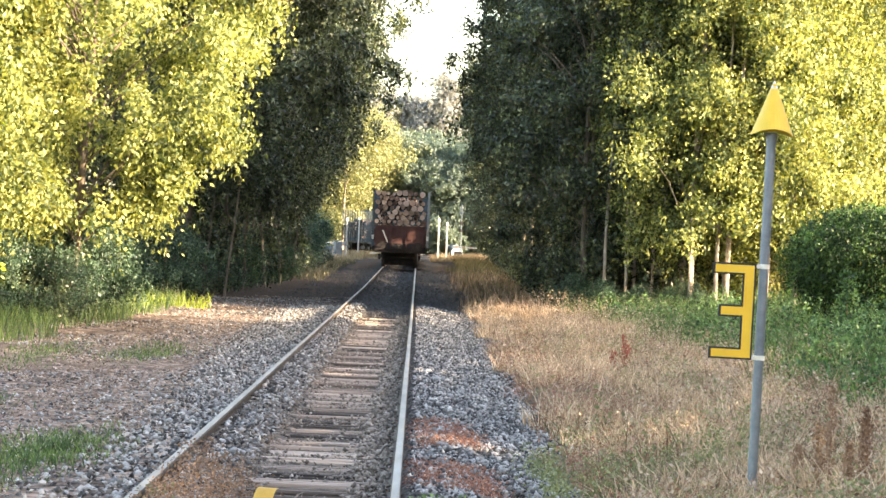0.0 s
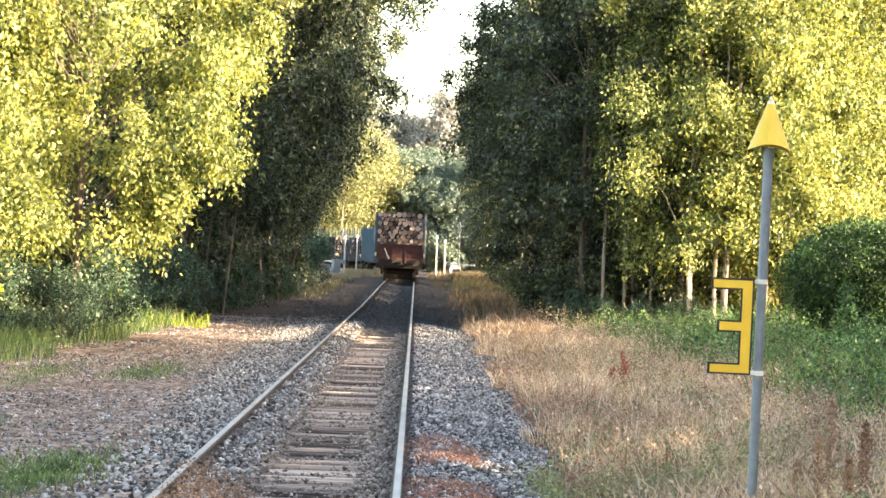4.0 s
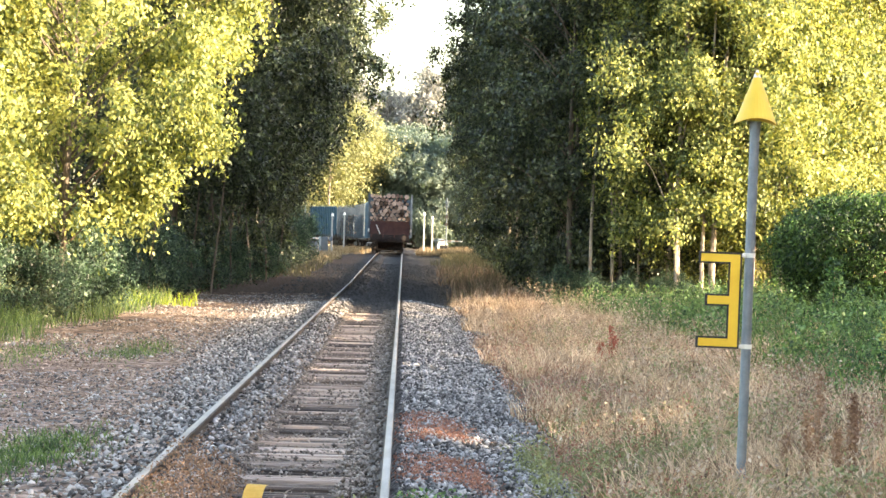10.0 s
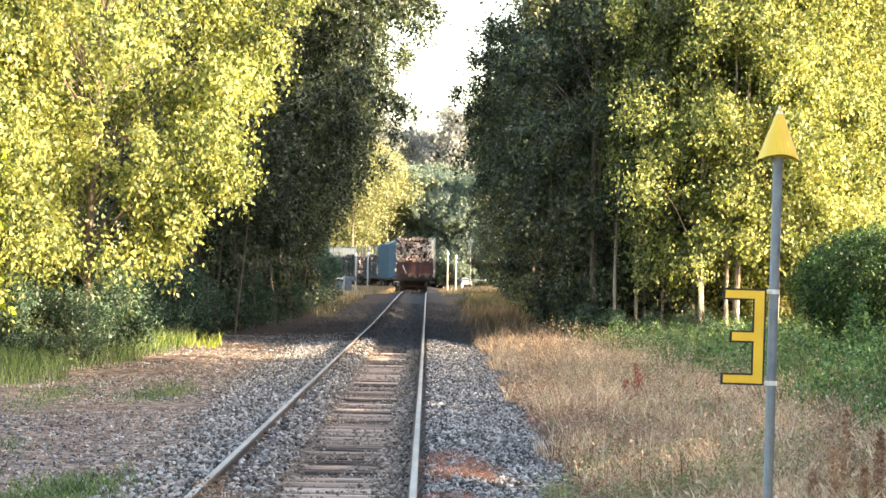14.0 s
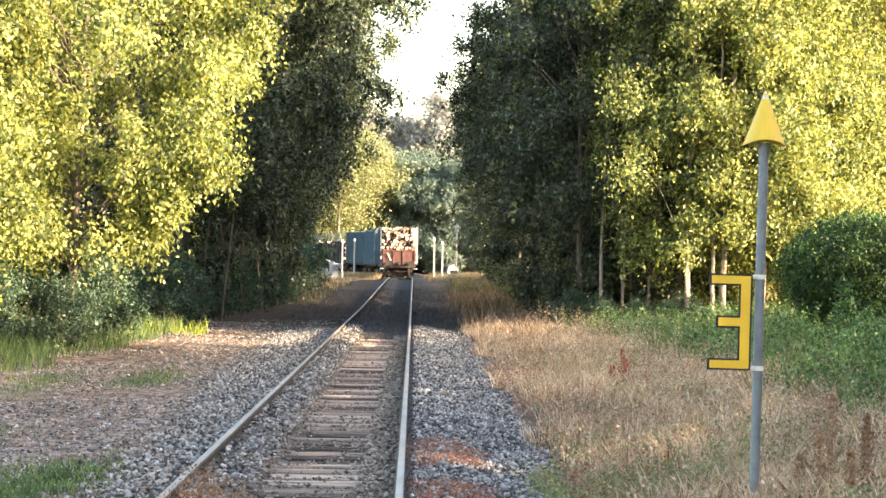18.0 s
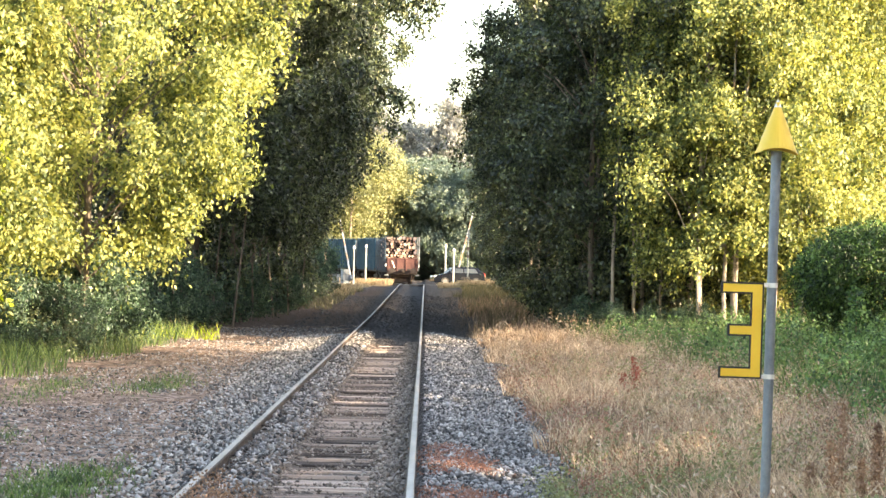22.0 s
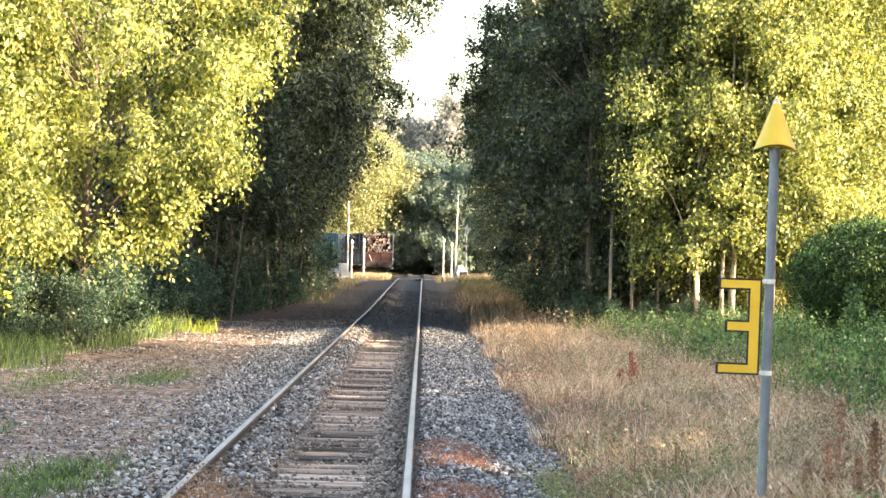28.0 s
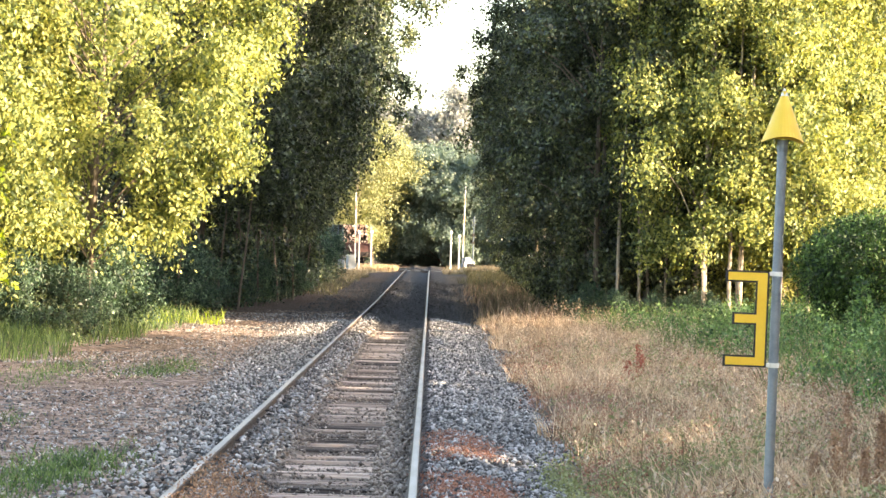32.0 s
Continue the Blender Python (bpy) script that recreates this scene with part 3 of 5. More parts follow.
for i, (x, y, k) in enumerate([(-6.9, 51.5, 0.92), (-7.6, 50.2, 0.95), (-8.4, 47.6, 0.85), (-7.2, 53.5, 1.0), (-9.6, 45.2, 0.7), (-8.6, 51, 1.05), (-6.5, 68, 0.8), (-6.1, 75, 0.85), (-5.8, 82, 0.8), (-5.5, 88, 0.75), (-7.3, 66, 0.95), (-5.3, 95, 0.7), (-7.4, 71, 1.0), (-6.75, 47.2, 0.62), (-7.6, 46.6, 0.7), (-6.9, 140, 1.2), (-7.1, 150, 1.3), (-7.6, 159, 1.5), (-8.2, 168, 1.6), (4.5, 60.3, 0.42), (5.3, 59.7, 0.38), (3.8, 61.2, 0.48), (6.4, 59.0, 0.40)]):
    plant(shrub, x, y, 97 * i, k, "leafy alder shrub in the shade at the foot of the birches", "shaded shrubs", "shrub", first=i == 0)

# the stand on the other side: its end faces the sun, its track side is in its own shade
STAND_PROF = [(0.6, 1.1), (1.8, 1.8), (4.5, 2.3), (7.5, 2.8), (10, 2.3), (12.5, 0.6)]
# shaded side gets the dark leaf tone, sunlit edge the bright one
stand = [tree("birch_tree", 31, 13, STAND_PROF, 30000, 0.115, M_LEAF_SHADE, M_BARK, 0.075, 0.5, 12, clump=0.03, stems=4, quad=True, bough=0.24, tuft=22, hollow=0.15, gaps=-0.28),
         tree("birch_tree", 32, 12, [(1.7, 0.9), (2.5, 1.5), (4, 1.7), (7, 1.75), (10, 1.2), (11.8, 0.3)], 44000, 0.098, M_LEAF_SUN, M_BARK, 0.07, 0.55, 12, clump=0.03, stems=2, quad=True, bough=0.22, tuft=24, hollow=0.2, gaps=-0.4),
         tree("birch_tree", 33, 14, [(0.5, 1.1), (1.8, 1.8), (6, 2.6), (9, 2.8), (13.6, 0.5)], 30000, 0.115, M_LEAF_SHADE, M_BARK_DARK, 0.09, 0.5, 12, clump=0.03, quad=True, bough=0.24, tuft=22, hollow=0.15, gaps=-0.28)]
ST_LABEL = "slender birch in a dense stand beside the railway"
used = set()
rows = [(2, 4.1, 61.8), (2, 4.4, 65.5), (0, 4.4, 69), (2, 4.6, 75), (0, 4.3, 82), (2, 4.5, 89), (0, 4.2, 97), (2, 4.5, 106), (0, 4.4, 116), (2, 4.6, 127), (0, 4.7, 139), (2, 5.0, 151), (0, 5.3, 155.5), (2, 5.6, 164), (0, 5.0, 145), (2, 4.8, 133), (0, 4.6, 122), (2, 4.5, 111), (0, 5.4, 160), (2, 5.8, 168), (0, 7.5, 158), (2, 7.0, 145),
        (0, 5.2, 62.4), (2, 6.1, 63.8), (0, 6.3, 61.9), (2, 5.6, 66.5), (0, 7.2, 66.0)]
# its sunlit edge runs back from the track
rows += [(1, 6.5, 59.3), (1, 7.3, 58.9), (1, 8.1, 59.6), (1, 8.9, 60.2), (1, 9.4, 60.8), (1, 10.3, 61.9), (1, 11.2, 62.8), (1, 12.1, 63.9), (1, 13.0, 65.0), (1, 14.0, 66.2), (1, 8.3, 62.8), (1, 9.3, 64.2), (1, 10.4, 65.4), (1, 11.5, 66.8), (1, 12.7, 68.2), (1, 14.0, 69.8),
         (1, 8.6, 67), (1, 10.2, 69), (1, 12.0, 71.5), (1, 14.4, 74), (1, 16.5, 76), (1, 7.8, 74), (1, 10.5, 76), (1, 13.2, 79), (1, 16.5, 82), (1, 8.0, 90), (2, 9.0, 110), (1, 8.5, 82), (2, 8.2, 100), (0, 8.6, 120), (2, 8.4, 131), (0, 6.6, 174)]
for k, x, y in rows:
    x += 0.6 if y > 104 and x < 6.5 else 0.6 if y > 80 and x < 5 else 0.0
    plant(stand[k], x, y, rng.uniform(0, 360), rng.uniform(0.93, 1.08), ST_LABEL, "birch stand", first=k not in used)
    used.add(k)

slim = tree("birch_tree", 35, 14, [(5, 0.4), (9, 1.0), (12, 0.9), (14, 0.3)], 3000, 0.09, M_LEAF_SUN, M_BARK, 0.055, 0.6, 12, clump=0.06, limbs=8, lean=(0.5, 0))
for i, (x, y) in enumerate([(4.55, 60.9), (4.95, 61.3), (5.1, 61.0), (5.25, 61.7), (5.6, 60.9), (5.75, 61.3), (6.25, 60.9), (6.4, 60.6), (7.3, 60.2)]):
    plant(slim, x, y, 137 * i, 0.85 + 0.07 * (i % 4), "slim pale-stemmed birch at the edge of the stand", "birch stand", first=i == 0)

sprout = tree("birch_sapling", 39, 3.4, [(0.3, 0.3), (0.9, 0.7), (2.0, 0.8), (3.0, 0.5), (3.5, 0.1)], 6500, 0.09, M_LEAF_SUN, M_BARK_DARK, 0.025, 0.3, 8, quad=True, limbs=12, stems=2, bough=0.2, gaps=-0.2)
for i, (x, y, k) in enumerate([(6.6, 61.6, 0.9), (7.35, 61.2, 0.85), (8.1, 61.5, 1.0), (5.75, 62.4, 0.8), (8.9, 61.8, 1.05), (7.7, 62.6, 1.1), (9.8, 61.6, 1.0), (10.8, 61.9, 1.1)]):
    plant(sprout, x, y, 83 * i, k, "sunlit young birch between the stems of the stand", "birch saplings", "sapling", first=i == 0)

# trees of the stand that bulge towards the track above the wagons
bulge = tree("birch_tree", 38, 13.5, [(4.4, 0.7), (5.4, 2.1), (7.5, 2.5), (9.5, 1.9), (11.5, 0.9)], 30000, 0.12, M_LEAF_SHADE, M_BARK_DARK, 0.10, 0.5, 12, lean=(-0.2, 0), quad=True, clump=0.03, bough=0.24, tuft=22, hollow=0.15, gaps=-0.6)
for i, (x, y) in enumerate([(3.9, 84), (4.2, 97), (4.4, 109), (4.7, 121), (4.9, 134)]):
    plant(bulge, x, y, 20 * i - 40, 0.95 + 0.03 * (i % 3), ST_LABEL, "birch stand", first=i == 0)

# unseen trees added along the right-hand boundary, whose shade lies over the foreground and the near verge
SHADE_TREES = [(12, -26, 1), (14.5, -20, 1), (12.5, -15, 1), (14, -10, 1), (13.2, -6, 1), (12.5, -2.5, 1), (13.4, 1.5, 1), (14.5, 5, 0.95), (13.2, 8.5, 0.9), (12.6, 11.5, 0.9), (14.4, 14, 0.85), (12.8, 16.5, 0.8), (14.2, 19, 0.75), (12.9, 21.5, 0.65),
        (14.2, 24, 0.62), (13.2, 26, 0.60), (13.8, 28, 0.58), (13.4, 30, 0.58), (13.8, 32, 0.57), (13.2, 34, 0.56), (13.6, 36, 0.56), (13.0, 38, 0.56), (13.5, 40, 0.55), (13.2, 42, 0.55), (13.6, 44, 0.44), (13.2, 46, 0.36), (13.5, 48.2, 0.30), (13.2, 50.0, 0.33), (13.5, 51.8, 0.40), (13.3, 53.4, 0.38), (13.1, 55.6, 0.22),
        (15.5, 23, 0.62), (15.3, 26, 0.6), (15.6, 29, 0.6), (15.4, 32, 0.6), (15.6, 35, 0.58), (15.3, 38, 0.58), (15.5, 41, 0.56), (15.5, 43, 0.45), (17.8, 24, 0.68), (17.6, 27, 0.66), (17.9, 30, 0.66), (17.7, 33, 0.65), (17.8, 36, 0.64), (17.8, 39, 0.62), (17.6, 42, 0.58), (10.6, 2, 0.6), (10.4, 4, 0.6), (10.7, 6, 0.6), (10.4, 8, 0.6), (10.6, 10, 0.6), (10.4, 12, 0.6), (10.7, 14, 0.6), (10.5, 16.5, 0.58), (10.7, 19, 0.56), (10.6, 21.5, 0.54), (12.4, 13, 0.8), (12.3, 18, 0.7), (14.8, 20.5, 0.7), (15.2, 17.5, 0.75), (16.8, 22, 0.72), (13.6, 18, 0.72), (13.9, 22, 0.66), (16.5, 18, 0.8), (15, 12, 0.85), (12.3, 22.5, 0.6), (16.0, 8, 0.9), (16.2, 16, 0.8), (17.5, -10, 1), (18, 4, 1), (17, 12, 1), (17, 20, 0.8), (9.5, -24, 1), (6.5, -28, 1)]
# a hidden belt added behind the stand to block the sun, open where the road runs through it
SHADE_TREES += [(9.2, 136, 0.95), (9.3, 143, 1), (9.2, 157, 1), (9.1, 170, 0.9), (9.0, 124, 0.95), (8.8, 116, 1), (14.2, 86, 1), (14.6, 95, 1), (14.2, 104, 1), (14.5, 113, 1), (14.2, 122, 1), (14.6, 131, 1), (14.2, 140, 1), (14.6, 149, 1), (14.4, 156, 1), (8.6, 150, 1), (8.8, 164, 0.9), (10.6, 84, 0.95), (11.2, 91, 1), (11, 98, 1), (10.8, 105, 1), (11.4, 112, 1), (11, 119, 1), (11.2, 126, 1), (11, 132, 1), (11, 138, 1), (11, 144, 1), (11.4, 150, 1), (11, 156, 1), (11.5, 162, 1), (11, 168, 0.9), (14, 162, 1), (14.5, 169, 1), (14.5, 175, 0.9), (14.5, 199, 1), (14, 204, 1), (14.5, 211, 1), (15, 219, 1), (12, 201.5, 0.9), (6.2, 206, 0.9), (6.8, 211, 0.9), (7.2, 217, 0.9), (10.5, 207, 1), (11, 214, 1), (7.6, 222, 0.9), (8.2, 227, 0.9), (11, 221, 1), (14.5, 225, 1), (8.8, 232, 0.9), (12, 229, 1), (15, 231, 1)]
for i, (x, y, h) in enumerate(SHADE_TREES):
    plant(stand[(0, 2)[i % 2]], x, y, rng.uniform(0, 360), h * rng.uniform(0.95, 1.05), ST_LABEL, "birch stand")

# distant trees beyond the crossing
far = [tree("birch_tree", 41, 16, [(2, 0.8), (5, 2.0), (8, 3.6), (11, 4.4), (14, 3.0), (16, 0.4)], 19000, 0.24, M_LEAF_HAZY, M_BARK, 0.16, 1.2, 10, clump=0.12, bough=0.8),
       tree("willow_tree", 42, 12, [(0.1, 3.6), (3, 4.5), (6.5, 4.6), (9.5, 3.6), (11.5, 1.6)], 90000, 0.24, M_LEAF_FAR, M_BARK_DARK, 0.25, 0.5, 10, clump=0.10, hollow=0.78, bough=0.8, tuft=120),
       tree("pine_tree", 43, 24, [(8, 1.0), (13, 2.4), (18, 2.6), (22, 1.6), (24, 0.3)], 13000, 0.42, M_LEAF_PINE_HAZE, M_BARK_DARK, 0.2, 0.8, 8, clump=0.15, bough=0.7)]
FAR_SPOTS = [(0, -6.9, 252), (0, -5.4, 258), (0, -8.2, 259), (0, -11.5, 268), (0, -7.2, 270), (0, -20, 246), (0, -23, 256), (0, -13, 278), (0, -8.4, 276), (0, -17, 286), (0, -22, 228), (0, -16, 218), (0, -6.0, 284),
             # the two rightmost willows are unseen, added to shade the others
             (1, 1.2, 262), (1, 4.6, 259), (1, 8.4, 258), (1, -0.6, 268), (1, 3.2, 269), (1, -2.4, 330), (1, 13.2, 259), (1, 17.5, 257),
             (2, -6, 420), (2, -1.5, 430), (2, 4, 415), (2, 9, 440), (2, -12, 430), (2, -18, 415), (2, 15, 425), (2, -25, 400), (2, 22, 410), (2, 3, 400), (2, -3.2, 404), (2, 6.5, 425), (2, 0, 440), (2, -8, 398), (2, 1.5, 460), (2, -9, 455)]
FAR_LABEL = ("sunlit birch beyond the level crossing", "dense rounded dark green tree behind the track curve", "tall distant pine against the bright sky")
used = set()
for k, x, y in FAR_SPOTS:
    x -= 0.5 if k == 0 else 0.0
    plant(far[k], x, y, rng.uniform(0, 360), rng.uniform(0.92, 1.1), FAR_LABEL[k], "trees beyond the crossing", first=k not in used)
    used.add(k)


# ---- clipped bush and low growth ----
def round_bush(name, seed, rx, ry, h, n, leaf, material):
    rng = np.random.default_rng(seed)
    d = rng.normal(size=(n, 3))
    d /= np.linalg.norm(d, axis=1)[:, None]
    lump = 1 + 0.06 * np.sin(6 * d[:, 0] + 2) * np.sin(5 * d[:, 2] + 4 * d[:, 1]) + 0.05 * np.sin(15 * d[:, 0] + 3) * np.sin(13 * d[:, 2] + 9 * d[:, 1]) + 0.02 * rng.normal(size=n)
    rad = lump * rng.uniform(0.3, 1.0, n) ** 0.4
    p = d * rad[:, None] * [rx, ry, h / 2] + [0, 0, h / 2]
    root = empty(name)
    for a in range(6):
        part("stem", tubed((0.1 * math.cos(a), 0.1 * math.sin(a), -0.1), (0.7 * rx * math.cos(a), 0.7 * ry * math.sin(a), h * 0.7), 0.035, 0.01, 6, False), M_BARK_DARK, root)
    v, f = leaf_cards(rng, p[p[:, 2] > 0.02], leaf, -0.5, True)
    raw_mesh("foliage", v, f, material, root)
    return root


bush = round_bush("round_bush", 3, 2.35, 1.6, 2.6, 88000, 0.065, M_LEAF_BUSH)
bush.matrix_basis = Matrix.Translation((9.5, 50.0, 0.30))
tagged(bush, "dense clipped dark green round bush among weeds", "bush")


def blades(name, rng, x, y, height, width, material, lean=0.35, label="", cat="", aim=None):
    """Grass: one bent blade of two quads for each place."""
    n = len(x)
    z = land(x, y)
    h = height * rng.uniform(0.5, 1.25, n)
    a, b = rng.uniform(0, 2 * np.pi, n), rng.uniform(0, 2 * np.pi, n)
    if aim is not None:
        b = aim + rng.normal(scale=0.8, size=n)
    w = width * rng.uniform(0.6, 1.3, n)
    dx, dy = np.cos(a) * w / 2, np.sin(a) * w / 2
    lx, ly = np.cos(b) * h * lean * rng.uniform(0.2, 1.3, n), np.sin(b) * h * lean * rng.uniform(0.2, 1.3, n)
    base = np.stack([x, y, z - 0.02], 1)
    side = np.stack([dx, dy, 0 * dx], 1)
    mid = base + np.stack([lx * 0.35, ly * 0.35, h * 0.6], 1)
    tip = base + np.stack([lx, ly, h], 1)
    v = np.stack([base - side, base + side, mid + side * 0.8, mid - side * 0.8, tip], 1).reshape(-1, 3)
    i = np.arange(n)[:, None] * 5
    f = np.concatenate([i + [0, 1, 2], i + [0, 2, 3], i + [3, 2, 4]], 1).reshape(-1, 3)
    o = raw_mesh(name, v, f, material)
    return tagged(o, label, cat, kind="stuff")


def scatter(rng, n, x0, x1, y0, y1, keep=None, power=1.0):
    """Places in a rectangle, thinning with distance when power > 1."""
    x = rng.uniform(x0, x1, n)
    y = y0 + (y1 - y0) * rng.uniform(0, 1, n) ** power
    if keep is not None:
        k = keep(x, y)
        x, y = x[k], y[k]
    return x, y


def patchy(x, y, s, seed):
    return (np.sin(x * s + seed) + np.sin(y * s * 0.7 + seed * 2.1) + np.sin((x + y) * s * 0.53 + seed * 0.7) + np.sin((x - y * 0.6) * s * 1.7 + seed)) / 4


rg = np.random.default_rng(8)
verge = lambda x, y: (x > 1.25 + 0.35 * patchy(x * 0, y, 1.6, 1))


def tufts(rng, n, each, spread, x0, x1, y0, y1, keep, power):
    x, y = scatter(rng, n, x0, x1, y0, y1, keep, power)
    aim = np.repeat(rng.uniform(0, 2 * np.pi, len(x)), each)
    x, y = np.repeat(x, each), np.repeat(y, each)
    return x + rng.normal(scale=spread, size=len(x)), y + rng.normal(scale=spread * 1.6, size=len(x)), aim


x, y, aim = tufts(rg, 3600, 15, 0.05, 1.1, 7.0, 12.5, 64, lambda x, y: verge(x, y) & (patchy(x, y, 0.8, 6) > 0.05), 1.6)
blades("dry_grass", rg, x, y, 0.27, 0.015, M_STRAW, 0.9, "pale straw-coloured grass on the verge", "grass", aim)
x, y, aim = tufts(rg, 3000, 13, 0.05, 1.1, 7.0, 12.5, 64, lambda x, y: verge(x, y) & (patchy(x, y, 0.8, 6) < 0.12), 1.6)
blades("brown_grass", rg, x, y, 0.21, 0.015, M_STRAW_BROWN, 1.3, "withered brown grass on the verge", "grass", aim)
x, y, aim = tufts(rg, 420, 70, 0.09, 1.3, 7.0, 13, 60, lambda x, y: patchy(x, y, 1.5, 9) > -0.1, 1.5)
blades("tussock_grass", rg, x, y, 0.38, 0.010, M_STRAW, 0.7, "coarse pale tussocks of dry grass on the verge", "grass", aim)
x, y = scatter(rg, 15000, 3.4, 12, 27, 60, lambda x, y: x > 4.2 + 0.035 * (44 - y) + 0.7 * patchy(x, y, 0.9, 2), 1.0)
blades("green_grass", rg, x, y, 0.58, 0.012, M_GRASS, 0.7, "tall fresh green grass between the verge and the weeds", "grass")
x, y, aim = tufts(rg, 1500, 9, 0.04, 1.3, 9.0, 15, 64, lambda x, y: patchy(x, y, 1.1, 3) > -0.1, 1.3)
blades("tall_dry_grass", rg, x, y, 0.36, 0.006, M_STRAW, 0.7, "tall pale seed-headed dry grass on the verge", "grass", aim)


def leafy(name, rng, x, y, height, leaf, per, material, label):
    """Upright weeds: leaves scattered up each stem."""
    n = len(x)
    h = height * rng.uniform(0.5, 1.25, n) * (1 + 0.55 * patchy(x, y, 1.3, 4))
    t = rng.uniform(0.1, 1, (n, per))
    sp = 0.10 * (1.2 - t)
    p = np.stack([x[:, None] + rng.normal(size=(n, per)) * sp, y[:, None] + rng.normal(size=(n, per)) * sp, land(x, y)[:, None] + h[:, None] * t], -1).reshape(-1, 3)
    v, f = leaf_cards(rng, p, leaf, 0.4, True)
    return tagged(raw_mesh(name, v, f, material), label, "weeds", kind="stuff")


x, y = scatter(rg, 4400, 4.0, 13, 27, 60, lambda x, y: x > 4.6 + 0.035 * (44 - y) + 0.8 * patchy(x, y, 0.9, 2), 1.0)
leafy("green_weeds", rg, x, y, 0.58, 0.068, 20, M_LEAF_WEED, "lush green nettles and weeds behind the dry verge")
x, y = scatter(rg, 1000, 4.2, 9, 21, 30, lambda x, y: x > 4.55 + 0.5 * patchy(x, y, 1.1, 2), 1.0)
leafy("green_weeds", rg, x, y, 0.36, 0.050, 18, M_LEAF_WEED, "low fresh green weeds among dry stalks")
# most undergrowth also takes the leaf tone with shade in it
x, y = scatter(rg, 1900, -12, -5.4, 46, 53, lambda x, y: x < -6.6 + 0.6 * patchy(x, y, 0.8, 6), 1.0)
leafy("undergrowth", rg, x, y, 1.0, 0.07, 26, M_LEAF_SHADE, "leafy undergrowth below the birches")
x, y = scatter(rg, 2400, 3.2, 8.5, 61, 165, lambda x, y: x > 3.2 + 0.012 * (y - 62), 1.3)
leafy("undergrowth", rg, x, y, 0.7, 0.10, 18, M_LEAF_SHADE, "dark leafy undergrowth at the foot of the stand")
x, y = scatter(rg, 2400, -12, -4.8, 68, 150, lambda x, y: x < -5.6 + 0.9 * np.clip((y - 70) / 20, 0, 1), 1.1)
leafy("undergrowth", rg, x, y, 0.9, 0.10, 18, M_LEAF_SHADE, "dark leafy undergrowth below the shaded birches")
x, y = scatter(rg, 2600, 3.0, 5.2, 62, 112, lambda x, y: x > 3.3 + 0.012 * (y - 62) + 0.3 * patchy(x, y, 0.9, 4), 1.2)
leafy("undergrowth", rg, x, y, 1.25, 0.09, 22, M_LEAF_SHADE, "tall dark undergrowth along the edge of the stand")
x, y = scatter(rg, 2800, 1.4, 6, 14, 44, lambda x, y: patchy(x, y, 2.3, 13) > 0.0, 1.2)
leafy("verge_weeds", rg, x, y, 0.32, 0.040, 12, M_SAGE, "dusty green weeds scattered in the dry verge")
x, y = scatter(rg, 7000, 1.2, 7.0, 13, 63, lambda x, y: patchy(x, y, 1.4, 21) > -0.15, 1.1)
leafy("seed_heads", rg, x, y, 0.46, 0.034, 11, M_SEED, "fuzzy pale seed heads of withered verge plants")
x, y = scatter(rg, 5600, 1.2, 6.5, 13, 44, lambda x, y: patchy(x, y, 1.7, 31) > 0.0, 1.3)
leafy("sorrel", rg, x, y, 0.34, 0.024, 14, M_STRAW_RED, "reddish withered sorrel among dry grass")
x, y = scatter(rg, 2400, 0.95, 3.4, 13, 22, lambda x, y: patchy(x, y, 2.1, 17) > 0.05, 1.2)
leafy("dusty_weeds", rg, x, y, 0.26, 0.030, 16, M_SAGE, "dusty grey-green weeds at the edge of the ballast")
x, y = scatter(rg, 800, 0.05, 0.6, 15.5, 24, lambda x, y: patchy(x, y, 2.4, 40) > -0.1, 1.2)
leafy("low_rusty_weeds", rg, x, y, 0.08, 0.022, 20, M_STRAW_RED, "low rusty brown weeds growing in the ballast")
x, y = scatter(rg, 130, -0.02, 0.45, 13.5, 15.6, None, 1.0)
leafy("rail_weeds", rg, x, y, 0.17, 0.035, 14, M_LEAF_WEED, "fresh green weeds against the rail")
x, y = scatter(rg, 200, -1.6, -0.15, 14.2, 16.2, lambda x, y: patchy(x, y, 3.1, 8) > 0.1, 1.0)
leafy("track_weeds", rg, x, y, 0.15, 0.03, 12, M_SAGE, "small weeds between the rails")
x, y = scatter(rg, 260, -1.58, -1.12, 13.6, 18.2, None, 1.0)
leafy("track_weeds", rg, x, y, 0.17, 0.022, 22, M_DOCK, "brown withered weeds inside the rail")


x, y = scatter(rg, 240, -1.5, -0.1, 13.2, 14.6, lambda x, y: patchy(x, y, 4.1, 6) > -0.2, 1.0)
leafy("plate_weeds", rg, x, y, 0.13, 0.03, 14, M_FLOWER, "yellowing low weeds around the sleeper ends")
x, y = scatter(rg, 160, -1.5, -0.1, 13.2, 15.0, None, 1.0)
leafy("plate_weeds", rg, x, y, 0.12, 0.03, 12, M_STRAW_RED, "reddish low weeds around the sleeper ends")
x, y = scatter(rg, 150, -3.2, -2.55, 14.0, 15.6, None, 1.0)
leafy("rusty_leaves", rg, x, y, 0.10, 0.045, 10, M_RUSTLEAF, "orange withered leaves on the edge of the yard")


